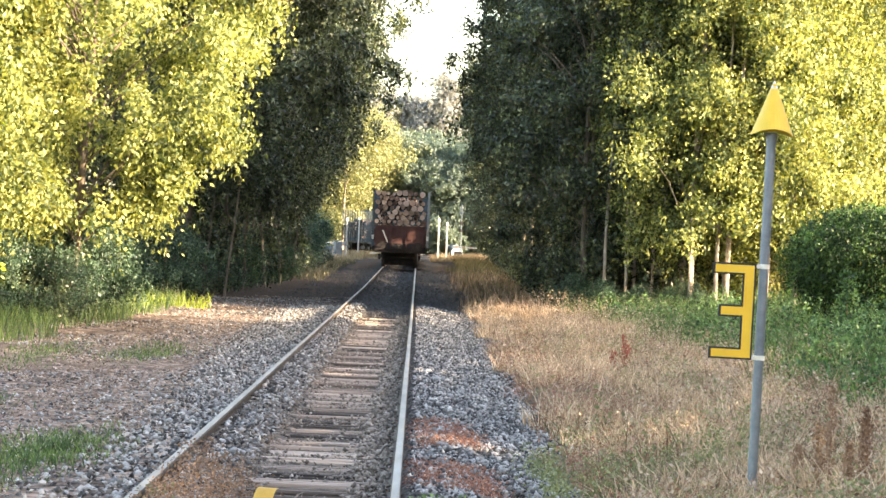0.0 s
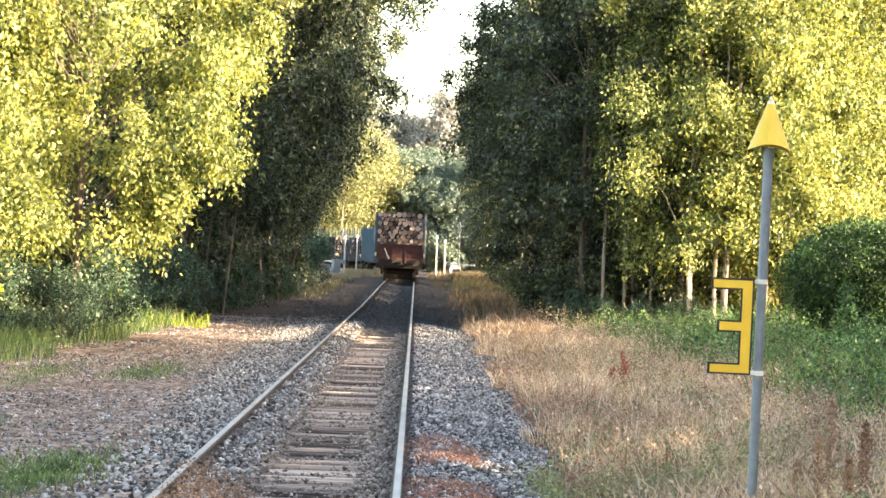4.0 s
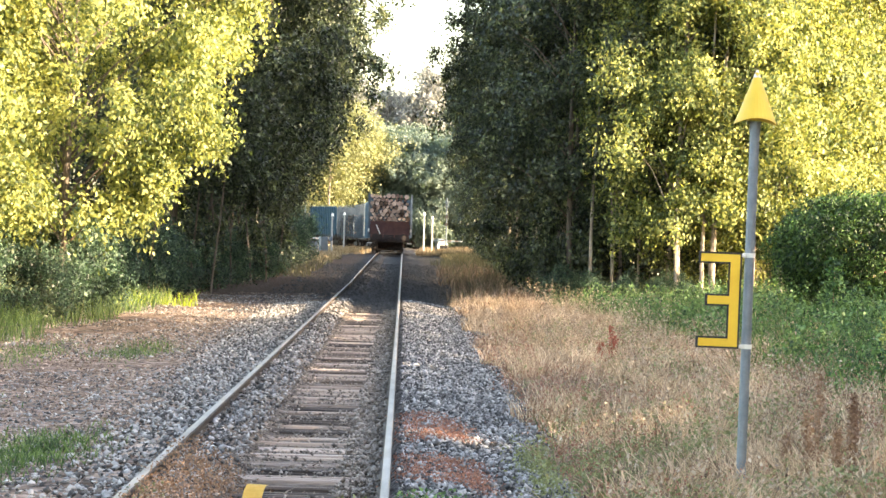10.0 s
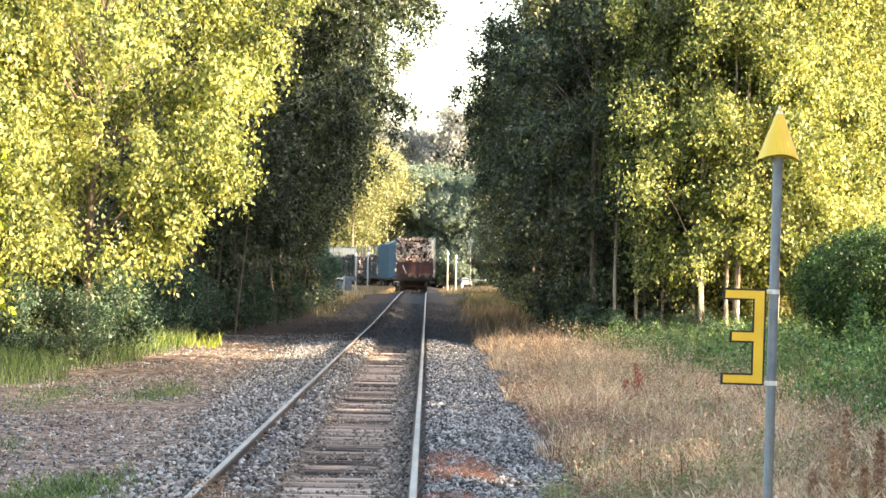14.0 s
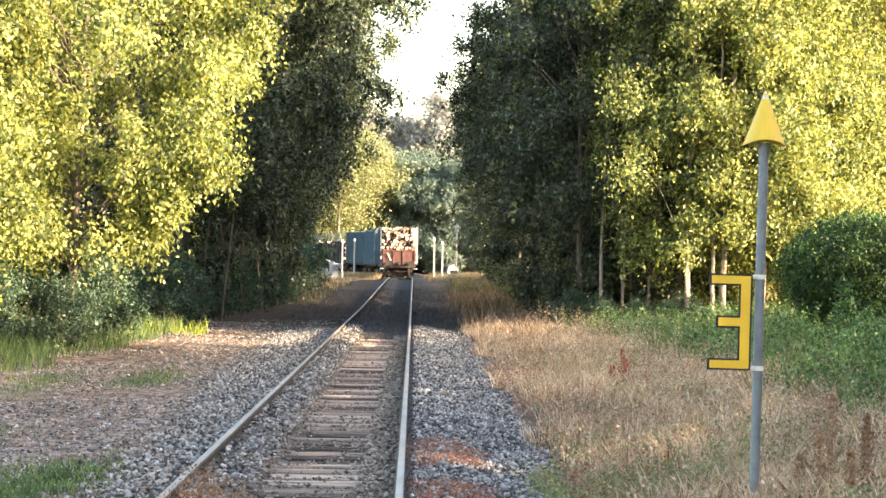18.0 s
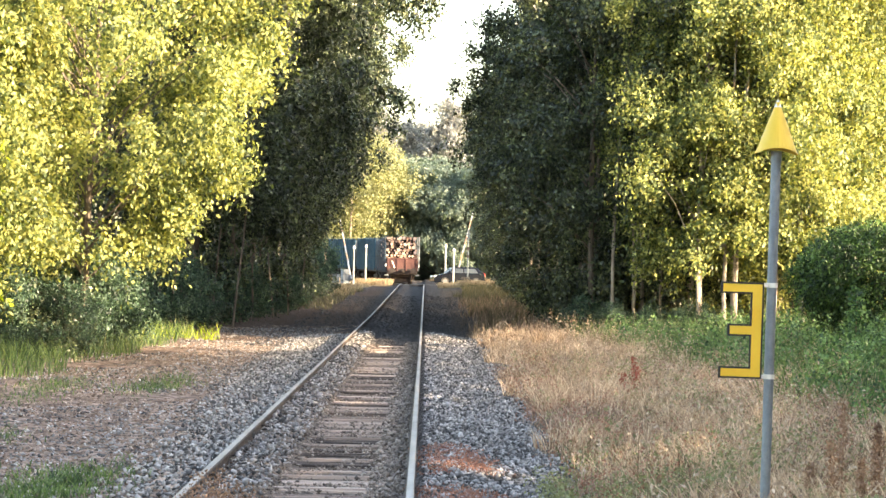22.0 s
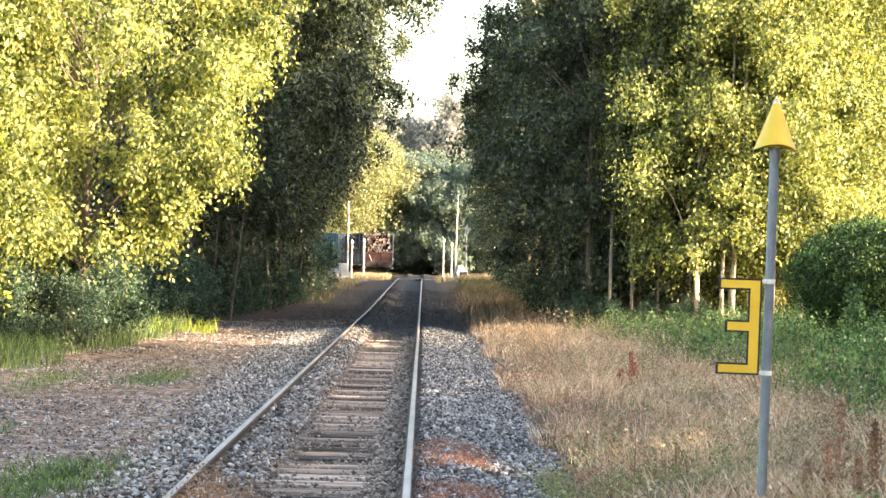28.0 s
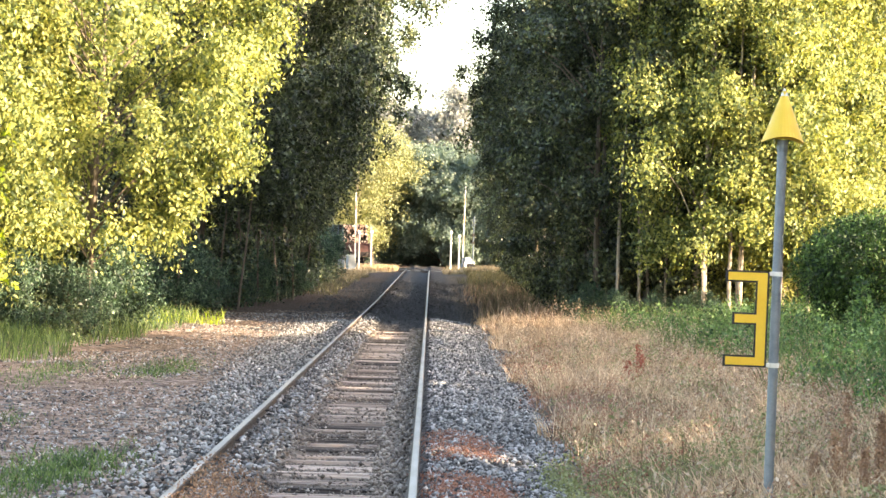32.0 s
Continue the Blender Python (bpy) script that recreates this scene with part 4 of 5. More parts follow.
def single_weed(name, seed, x, y, h, leaf, n, spread, material, label):
    rw = np.random.default_rng(seed)
    root = empty(name, Matrix.Translation((x, y, float(land(x, y)))))
    part("stem", tubed((0, 0, -0.05), (0.02, 0, h), 0.008, 0.003, 6), M_DOCK, root)
    t = rw.uniform(0.25, 1.0, n)
    p = np.stack([rw.normal(size=n) * spread * (1.1 - t * 0.6), rw.normal(size=n) * spread * (1.1 - t * 0.6), h * t], 1)
    v, f = leaf_cards(rw, p, leaf, -0.4, True)
    raw_mesh("leaves", v, f, material, root)
    return tagged(root, label, "weed", "standing weeds")


for k, (x, y, h) in enumerate([(2.84, 17.2, 0.86), (2.74, 17.0, 0.6), (3.12, 17.4, 0.72), (3.20, 17.8, 0.64), (2.93, 16.9, 0.5), (2.70, 17.6, 0.42)]):
    single_weed("dock", 50 + k, x, y, h, 0.030, 420, 0.030, M_DOCK, "tall withered brown dock with seed spikes")
for k, (x, y, h) in enumerate([(2.73, 33.0, 0.55), (2.80, 33.3, 0.42), (2.62, 33.2, 0.35)]):
    single_weed("red_sorrel", 60 + k, x, y, h, 0.035, 160, 0.04, M_RED_SORREL, "bright red sorrel spike in dry grass")
for k, (x, y, h) in enumerate([(6.25, 32.0, 1.15), (6.45, 32.2, 0.95), (6.2, 32.5, 0.8)]):
    single_weed("flowering_weed", 70 + k, x, y, h, 0.05, 110, 0.07, M_FLOWER, "tall weed with bright yellow-green flower head")
for k, (x, y, h) in enumerate([(7.3, 43.0, 1.3), (7.45, 43.4, 1.0)]):
    single_weed("young_spruce", 80 + k, x, y, h, 0.09, 320, 0.13, M_LEAF_WEED, "small young spruce in front of the bush")
x, y = scatter(rg, 5000, 1.3, 5.5, 13, 26, lambda x, y: patchy(x, y, 1.9, 11) > 0.3, 1.2)
blades("green_grass", rg, x, y, 0.20, 0.010, M_GRASS, 0.6, "scattered fresh green grass in the dry verge", "grass")
x, y = scatter(rg, 2200, -12, -5.4, 44, 63, lambda x, y: (x < -6.2 + 0.045 * (y - 45)) & (patchy(x, y, 1.7, 3) > 0.05), 1.0)
blades("pale_meadow_grass", rg, x, y, 0.62, 0.012, M_SAGE, 0.5, "tall pale grass stalks below the birches", "grass")
x, y = scatter(rg, 20000, -14, -5.6, 30, 63, lambda x, y: x < -6.0 + 0.045 * (y - 45) + 0.9 * patchy(x, y, 0.8, 5), 1.0)
blades("meadow_grass", rg, x, y, 0.34 + 0.22 * patchy(x, y, 1.1, 9), 0.014, M_GRASS, 0.6, "long green grass under the birches", "grass")
# bright blades that stand in for a patch of sun on the grass
x, y = scatter(rg, 620, -6.5, -4.9, 56, 61.5, lambda x, y: patchy(x, y, 1.5, 19) > 0.0, 1.0)
blades("yellow_grass", rg, x, y, 0.36, 0.018, M_LEAF_FRESH, 0.7, "grass in a bright sun-patch tone at the far edge of the yard", "grass")
cx = rg.choice(5, 5200, p=[0.4, 0.2, 0.15, 0.15, 0.1])
x = np.array([-2.95, -3.95, -5.3, -3.3, -4.6])[cx] + rg.normal(size=5200) * 0.26
y = np.array([20.5, 38.0, 36.0, 17.6, 26.0])[cx] + rg.normal(size=5200) * np.array([1.1, 1.6, 2.0, 0.5, 0.9])[cx]
blades("yard_grass", rg, x, y, 0.09, 0.012, M_GRASS, 0.9, "short green grass patches in the gravel yard", "grass")
x, y = scatter(rg, 12000, 1.6, 6.0, 116, 166, lambda x, y: x > 2.3, 1.0)
blades("olive_grass", rg, x, y, 0.36, 0.035, M_OLIVE_SHADE, 0.6, "dull olive grass in the shade beside the track", "grass")
x, y = scatter(rg, 9000, 1.6, 6.0, 158, 182, lambda x, y: x > 2.3, 1.0)
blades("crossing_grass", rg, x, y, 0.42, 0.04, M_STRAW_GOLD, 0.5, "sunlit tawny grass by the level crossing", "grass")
x, y = scatter(rg, 9000, -9.5, -3.2, 108, 182, lambda x, y: (x < -3.9 + 0.5 * patchy(x, y, 0.35, 1)) & (y > 140 + 30 * (rg.uniform(0, 1, len(x)) - 0.5)), 0.7)
blades("crossing_grass", rg, x, y, 0.26, 0.03, M_STRAW_GOLD, 0.5, "tawny grass along the track before the crossing", "grass")
x, y = scatter(rg, 3000, -7.0, -3.2, 98, 150, lambda x, y: x < -3.7 + 0.5 * patchy(x, y, 0.35, 1), 1.0)
blades("shade_grass", rg, x, y, 0.24, 0.025, M_OLIVE_SHADE, 0.6, "dull green grass in the shade along the track", "grass")
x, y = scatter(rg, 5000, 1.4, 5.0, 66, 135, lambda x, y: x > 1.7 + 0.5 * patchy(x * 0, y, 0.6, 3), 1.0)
blades("olive_grass", rg, x, y, 0.38, 0.025, M_OLIVE_SHADE, 0.6, "dull olive grass in the shade beside the track", "grass")
x, y = scatter(rg, 3800, 1.2, 5.0, 60, 110, lambda x, y: x > 1.5 + 0.5 * patchy(x * 0, y, 0.6, 3), 1.3)
blades("brown_brush", rg, x, y, 0.42, 0.02, M_STRAW_BROWN, 0.6, "brown withered grass in the shade beside the track", "grass")
x, y = scatter(rg, 5000, 0.9, 5.0, 168, 183, None, 1.0)
blades("crossing_grass", rg, x, y, 0.34, 0.03, M_STRAW_GOLD, 0.5, "tall golden grass at the road edge", "grass")
x, y = scatter(rg, 5000, -5.4, -2.6, 197.5, 204, None, 1.0)
blades("crossing_grass", rg, x, y, 0.55, 0.03, M_STRAW_GOLD, 0.5, "tall golden grass on the bank behind the road", "grass")
x, y = scatter(rg, 20000, -16, 14, 200, 232, lambda x, y: np.abs(x - CENTRE) > 2.2, 1.0)
blades("far_grass", rg, x, y, 0.45, 0.06, M_STRAW_GOLD, 0.5, "sunlit dry grass behind the road", "grass")


# ---- track ----
track = empty("railway_track")
tagged(track, "single railway track with worn wooden sleepers and bright rails", "railway track", kind="structure")


def along(profile, y0, y1, side, step_y=2.0):
    """Sweep a closed profile (x, z) along one rail."""
    ys = np.arange(y0, y1, step_y)
    k = len(profile)
    v, f = [], []
    for y in ys:
        c = track_x(y) + side * HALF
        zz = track_z(y)
        v += [(c + px, y, zz + pz) for px, pz in profile]
    for j in range(len(ys) - 1):
        for i in range(k):
            a, b = j * k + i, j * k + (i + 1) % k
            f.append((a, b, b + k, a + k))
    return v, f


RAIL = [(-0.07, 0.0), (0.07, 0.0), (0.07, 0.012), (0.014, 0.03), (0.010, 0.122), (0.034, 0.136), (0.034, 0.160), (0.028, 0.167), (-0.028, 0.167), (-0.034, 0.160), (-0.034, 0.136), (-0.010, 0.122), (-0.014, 0.03), (-0.07, 0.012)]
TOP = [(-0.026, 0.163), (0.026, 0.163), (0.027, 0.167), (0.021, 0.171), (-0.021, 0.171), (-0.027, 0.167)]
for side in (-1, 1):
    v, f = along(RAIL, -40, 300, side)
    rail = raw_mesh("rail", v, f, M_RUST, track)
    v, f = along(TOP, -40, 300, side)
    top = raw_mesh("running_surface", v, f, M_RAILTOP, rail)
    top["label"] = "polished steel rail head"

rs = random.Random(4)
kinds = []
for k in range(7):
    # split by long weather cracks into a few strips of uneven height
    bm = boxed(-1.32, 1.32, -0.115, 0.115, -0.16, -0.03)
    cuts = [-0.12, rs.uniform(-0.09, -0.06), rs.uniform(-0.04, -0.01), rs.uniform(0.01, 0.04), rs.uniform(0.06, 0.09), 0.12]
    for c0, c1 in zip(cuts[:-1], cuts[1:]):
        strip = box(bmesh.new(), rs.uniform(-1.34, -1.25), rs.uniform(1.25, 1.34), c0 + 0.005, c1 - 0.005, -0.06, rs.uniform(-0.035, 0.004), 0.008)
        for v in strip.verts:
            v.co += Vector((0, rs.uniform(-0.006, 0.006), rs.uniform(-0.005, 0.003)))
        me = bpy.data.meshes.new("strip")
        strip.to_mesh(me)
        strip.free()
        bm.from_mesh(me)
        bpy.data.meshes.remove(me)
    kinds.append(part("sleeper", bm, M_SLEEPER, track))
y = -24.0
i = 0
while y < 92:
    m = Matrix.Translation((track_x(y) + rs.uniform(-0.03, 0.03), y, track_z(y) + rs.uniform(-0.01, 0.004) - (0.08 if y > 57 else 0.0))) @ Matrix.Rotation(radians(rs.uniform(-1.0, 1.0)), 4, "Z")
    if i < 7:
        kinds[i].matrix_basis = m
    else:
        again(kinds[rs.randrange(7)], m, track)
    y += 0.61 + rs.uniform(-0.05, 0.05)
    i += 1


def stones(name, rng, x, y, z, size, parent=None, label="", material=None):
    n = len(x)
    base = np.array([(1, 0, 0), (-1, 0, 0), (0, 1, 0), (0, -1, 0), (0, 0, 1), (0, 0, -1)], float)
    s = size * rng.uniform(0.45, 1.5, n)
    v = (base[None] * rng.uniform(0.6, 1.2, (n, 6, 1)) + rng.normal(scale=0.26, size=(n, 6, 3))) * rng.uniform(0.55, 1.45, (n, 1, 3))
    a = rng.uniform(0, 2 * np.pi, n)
    c, d = np.cos(a)[:, None], np.sin(a)[:, None]
    vx, vy = v[:, :, 0] * c - v[:, :, 1] * d, v[:, :, 0] * d + v[:, :, 1] * c
    v = np.stack([vx, vy, v[:, :, 2] * 0.75], -1) * s[:, None, None] / 2 + np.stack([x, y, z], 1)[:, None, :]
    f = np.array([(0, 2, 4), (2, 1, 4), (1, 3, 4), (3, 0, 4), (2, 0, 5), (1, 2, 5), (3, 1, 5), (0, 3, 5)])
    f = (np.arange(n)[:, None, None] * 6 + f[None]).reshape(-1, 3)
    o = raw_mesh(name, v.reshape(-1, 3), f, material or M_STONE, parent)
    return tagged(o, label, "ballast", kind="stuff")


rb = np.random.default_rng(17)
x, y = scatter(rb, 34000, -3.2, -1.2, 12, 64, lambda x, y: (np.abs(x + 1.685) > 0.06) & ((x < -1.68) | (rg.uniform(0, 1, len(x)) < 0.75)) & (rg.uniform(0, 1, len(x)) < 1.0 - 1.3 * np.clip(-0.95 - x - 0.04 * y, 0, 1)), 1.7)
stones("ballast", rb, x, y, land(x, y) + np.where((x > -2.35) & (x < -1.68), 0.03, 0.01) + rb.uniform(-0.01, 0.02, len(x)), 0.040, label="loose grey crushed-stone ballast along the sleeper ends")
x, y = scatter(rb, 46000, 0.02, 1.7, 12, 64, lambda x, y: x < 1.25 + 0.4 * patchy(x * 0, y, 1.6, 1), 1.7)
stones("ballast", rb, x, y, land(x, y) + 0.015 + rb.uniform(-0.01, 0.02, len(x)), 0.039, label="loose grey crushed-stone ballast beside the rail")
x, y = scatter(rb, 12000, -1.25, -0.12, 12, 56, lambda x, y: (x < -1.0) | (x > -0.30) | (patchy(x, y, 3.1, 2) > -0.1), 1.5)
stones("ballast", rb, x, y, land(x, y) + rb.uniform(-0.005, 0.035, len(x)), 0.030, label="small brown stones between the sleepers", material=M_CHIP)
x, y = scatter(rb, 52000, -6.8, -1.9, 12, 74, lambda x, y: patchy(x, y, 1.6, 14) > -0.35, 1.5)
blades("leaf_litter", rb, x, y, 0.042, 0.032, M_LITTER, 2.6, "brown leaf litter and bark chips on the yard", "litter")
x, y = scatter(rb, 24000, -7.0, -2.3, 12, 72, lambda x, y: patchy(x, y, 0.9, 4) > -0.3, 1.5)
stones("yard_gravel", rb, x, y, land(x, y) + 0.005, 0.036, label="scattered grey stones on the trodden yard")
x, y = scatter(rb, 9000, -2.4, 1.3, -20, 12, lambda x, y: (np.abs(x + 1.67) > 0.08) & (np.abs(x + 0.075) > 0.08) & ((x > -0.05) | (x < -1.2)), 1.0)
stones("ballast", rb, x, y, land(x, y) + 0.015, 0.06, label="loose grey crushed-stone ballast around the near rails")
x, y = scatter(rb, 7000, 1.2, 9.0, -20, 12, None, 1.0)
blades("dry_grass", rb, x, y, 0.16, 0.012, M_STRAW, 1.4, "short dry grass on the verge near the camera", "grass")
x, y = scatter(rb, 2600, -1.25, -0.40, 12, 45, lambda x, y: patchy(x, y, 2.6, 7) > -0.2, 1.5)
blades("sleeper_litter", rb, x, y, 0.05, 0.02, M_LITTER, 2.4, "dry litter and chips strewn over the sleepers", "litter")
x, y = scatter(rb, 7000, -0.44, -0.13, 12, 58, lambda x, y: x > -0.40 + 0.10 * patchy(x * 0, y, 2.2, 5), 1.5)
stones("ballast", rb, x, y, track_z(30) + rb.uniform(-0.02, 0.03, len(x)), 0.04, label="dark oily stones along the foot of the rail", material=M_CHIP)
# stones toned to the shade painted on the far bed
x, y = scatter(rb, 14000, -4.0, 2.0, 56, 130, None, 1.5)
stones("cinder_stones", rb, x, y, land(x, y) + 0.0, 0.06, label="stones in a shade-dark tone around the far rails", material=M_STONE_SHADE)


# the nearest large stones of the shoulder, one by one
rk = random.Random(31)
lumps = []
for k in range(8):
    bm = bmesh.new()
    bmesh.ops.create_icosphere(bm, subdivisions=1, radius=0.027)
    for v in bm.verts:
        v.co = Vector((v.co.x * 1.3, v.co.y, v.co.z * 0.8)) * rk.uniform(0.65, 1.25)
    lumps.append(part("ballast_stone", bm, M_STONE, track))
for k in range(288):
    px = rk.uniform(0.06, 1.25) if k % 3 else rk.uniform(-2.6, -1.78)
    py = 13.4 + 11 * rk.random() ** 1.4
    m = Matrix.Translation((px, py, float(land(px, py)) + 0.02)) @ Matrix.Rotation(rk.uniform(0, 6.28), 4, "Z") @ Matrix.Rotation(rk.uniform(-0.5, 0.5), 4, "X")
    if k < 8:
        lumps[k].matrix_basis = m
    else:
        again(lumps[k % 8], m, track)

bm = bmesh.new()
spine = [(0.0, 0.0, 0.0), (0.18, 0.5, 0.05), (0.30, 1.1, 0.10), (0.50, 1.7, 0.22)]
for k, (p, q) in enumerate(zip(spine[:-1], spine[1:])):
    tube(bm, p, q, 0.016 - 0.004 * k, 0.013 - 0.004 * k, 7)
tube(bm, spine[2], (0.22, 1.5, 0.26), 0.007, 0.003, 6)
stick = part("fallen_branch", bm, M_BARK_DARK)
stick.matrix_basis = Matrix.Translation((-4.75, 36.4, float(land(-4.75, 36.4)) + 0.012)) @ Matrix.Rotation(radians(28), 4, "Z")
tagged(stick, "thin dry fallen branch lying on the gravel yard", "branch")

# ---- marker post with the yellow cone and the three-armed board ----
sign = empty("plough_marker", Matrix.Translation((2.219, 16.4, 0.13)) @ Matrix.Rotation(radians(0.7), 4, "Y"))
tagged(sign, "grey steel post with yellow cone top and yellow three-armed board", "sign post")
part("post", tubed((0, 0, -0.3), (0, 0, 2.44), 0.032, 0.032, 20), M_GALV, sign)
part("post_cap", tubed((0, 0, 2.38), (0, 0, 2.45), 0.036, 0.036, 20), M_GALV, sign)
bm = bmesh.new()
bmesh.ops.create_cone(bm, cap_ends=False, segments=32, radius1=0.138, radius2=0.012, depth=0.335, matrix=Matrix.Translation((0, 0, 2.60)))
for v in bm.verts:
    if v.co.z < 2.5:
        v.co.z += 0.035 * (1 - (v.co.x / 0.138) ** 2)
bmesh.ops.solidify(bm, geom=bm.faces[:], thickness=0.004)
part("cone", bm, M_YELLOW_CONE, sign, "yellow sheet-metal cone")
part("cone_tip", tubed((0, 0, 2.735), (0, 0, 2.785), 0.026, 0.004, 16), M_PALE, sign, "white worn tip of the cone")


EX0, EX1, EZ0, EZ1 = -0.335, -0.055, 0.98, 1.60
outline = [(EX0, EZ1), (EX1, EZ1), (EX1, EZ0), (EX0, EZ0), (EX0, EZ0 + 0.075), (EX1 - 0.085, EZ0 + 0.075), (EX1 - 0.085, EZ0 + 0.272), (EX0 + 0.05, EZ0 + 0.272), (EX0 + 0.05, EZ0 + 0.350), (EX1 - 0.085, EZ0 + 0.350), (EX1 - 0.085, EZ1 - 0.075), (EX0, EZ1 - 0.075)]


def slab(pts, y0, y1):
    bm = bmesh.new()
    fr = [bm.verts.new((x, y0, z)) for x, z in pts]
    bk = [bm.verts.new((x, y1, z)) for x, z in pts]
    bm.faces.new(fr)
    bm.faces.new(bk[::-1])
    for i in range(len(pts)):
        j = (i + 1) % len(pts)
        bm.faces.new((fr[i], bk[i], bk[j], fr[j]))
    bmesh.ops.recalc_face_normals(bm, faces=bm.faces[:])
    return bm


part("board_backing", slab(outline, -0.050, -0.042), M_DARK, sign, "dark edge of the board")
e = 0.012
inner = [(EX0 + 0.016, EZ1 - e), (EX1 - e, EZ1 - e), (EX1 - e, EZ0 + e), (EX0 + 0.016, EZ0 + e), (EX0 + 0.016, EZ0 + 0.063), (EX1 - 0.073, EZ0 + 0.063), (EX1 - 0.073, EZ0 + 0.284), (EX0 + 0.066, EZ0 + 0.284), (EX0 + 0.066, EZ0 + 0.338), (EX1 - 0.073, EZ0 + 0.338), (EX1 - 0.073, EZ1 - 0.063), (EX0 + 0.016, EZ1 - 0.063)]
part("board_face", slab(inner, -0.054, -0.0505), M_YELLOW, sign, "yellow face shaped like a reversed letter E")
for z in (0.995, 1.585):
    bm = tubed((0, 0, z - 0.015), (0, 0, z + 0.015), 0.037, 0.037, 20)
    box(bm, -0.075, -0.03, -0.042, -0.02, z - 0.012, z + 0.012, 0.003)
    part("clamp", bm, M_PALE, sign, "light metal clamp")

# ---- bent yellow plate between the rails ----
bm = bmesh.new()
n = 12
prof = [(0.16 * math.cos(radians(100 * k / n)), 0.30 * math.sin(radians(100 * k / n))) for k in range(n + 1)]
rowsv = []
for yy in (-0.062, 0.062):
    rowsv.append([bm.verts.new((yy, -px, pz)) for px, pz in prof])
for k in range(n):
    bm.faces.new((rowsv[0][k], rowsv[0][k + 1], rowsv[1][k + 1], rowsv[1][k]))
bmesh.ops.solidify(bm, geom=bm.faces[:], thickness=0.012)
hoop = part("bent_plate", bm, M_WORN_YELLOW)
hoop.matrix_basis = Matrix.Translation((-0.835, 15.3, -0.04)) @ Matrix.Rotation(radians(-16), 4, "Z")
tagged(hoop, "bent worn yellow metal plate standing between the rails", "track marker")


# ---- road over the level crossing ----
def build_road():
    xs = np.arange(-80, 81, 2.0)
    ys = np.array([183.5, 185, 187, 190, 193, 195, 196.5])
    X, Y = np.meshgrid(xs, ys)
    Z = land(X, Y) + 0.05
    Z = np.where(np.abs(X - CENTRE) < 3, np.maximum(Z, np.interp(Y, PROFILE_Y, PROFILE_Z) + 0.10), Z)
    v = np.stack([X, Y, Z], -1).reshape(-1, 3)
    nx, ny = len(xs), len(ys)
    i = (np.arange(ny - 1)[:, None] * nx + np.arange(nx - 1)[None, :]).ravel()
    r = raw_mesh("road", v, np.stack([i, i + 1, i + nx + 1, i + nx], -1), M_ASPHALT)
    tagged(r, "narrow asphalt road over the level crossing", "road", kind="structure")


build_road()


def white_post(x, y, h, r=0.07):
    root = empty("marker_post", Matrix.Translation((x, y, float(land(x, y)))))
    part("pole", tubed((0, 0, -0.2), (0, 0, h), r, r * 0.85, 12), M_POST, root)
    part("cap", tubed((0, 0, h), (0, 0, h + 0.22), r * 1.7, r * 0.8, 12), M_PALE, root)
    return tagged(root, "slim white post with a pale cap by the level crossing", "post", "crossing posts")


white_post(1.55, 199.0, 3.1)
white_post(2.03, 184.0, 2.6)
white_post(-4.68, 199.0, 3.0)
white_post(-5.2, 184.0, 2.7)

LEFT_PIVOT, RIGHT_PIVOT = (-5.74, 182.0), (2.80, 197.0)


def barrier(x, y, toward, name_label, reach, disc=False):
    """Barrier machine with a boom that lies along toward (degrees from +y, clockwise) when lowered."""
    z = float(land(x, y))
    root = empty("barrier", Matrix.Translation((x, y, z)) @ Matrix.Rotation(radians(-toward), 4, "Z"))
    part("machine_box", boxed(-0.26, 0.26, -0.28, 0.28, 0.15, 1.2, 0.03), M_BOX, root, "grey steel drive box")
    part("foundation", boxed(-0.32, 0.32, -0.34, 0.34, -0.25, 0.16, 0.02), M_PALE, root)
    arm = empty("boom", Matrix.Translation((0.34, 0, 1.05)))
    arm.parent = root
    for k in range(7):
        a, b = 0.4 + k * (reach - 0.4) / 7, 0.4 + (k + 1) * (reach - 0.4) / 7
        w = 0.075 - 0.005 * k
        part("boom_stripe", boxed(-0.03, 0.03, a, b, -w, w, 0.008), M_WHITE if k % 2 == 0 else M_BOOMRED, arm, "white boom section" if k % 2 == 0 else "orange-red boom section")
    part("counterweight", boxed(-0.09, 0.09, -0.75, -0.4, -0.16, 0.16, 0.02), M_BOX, arm, "grey block counterweight")
    if disc:
        c, e = math.cos(radians(toward)), math.sin(radians(toward))
        at = Vector((e * 0.55, -c * 0.55, 0.62)) + Vector((c, e, 0)) * 0.22
        part("disc", tubed(tuple(at), tuple(at + Vector((-e * 0.06, c * 0.06, 0))), 0.42, 0.42, 24), M_WHITE, root, "round white board")
    part("weight_arm", boxed(-0.04, 0.04, -0.6, 0.42, -0.05, 0.05), M_STAKE, arm)
    tagged(root, name_label, "barrier", "level crossing barriers")
    return arm


boom_left = barrier(*LEFT_PIVOT, -20, "level crossing barrier with rising striped boom, grey box", 4.6)
boom_right = barrier(*RIGHT_PIVOT, 160, "level crossing barrier with rising striped boom and round white board", 5.6, True)


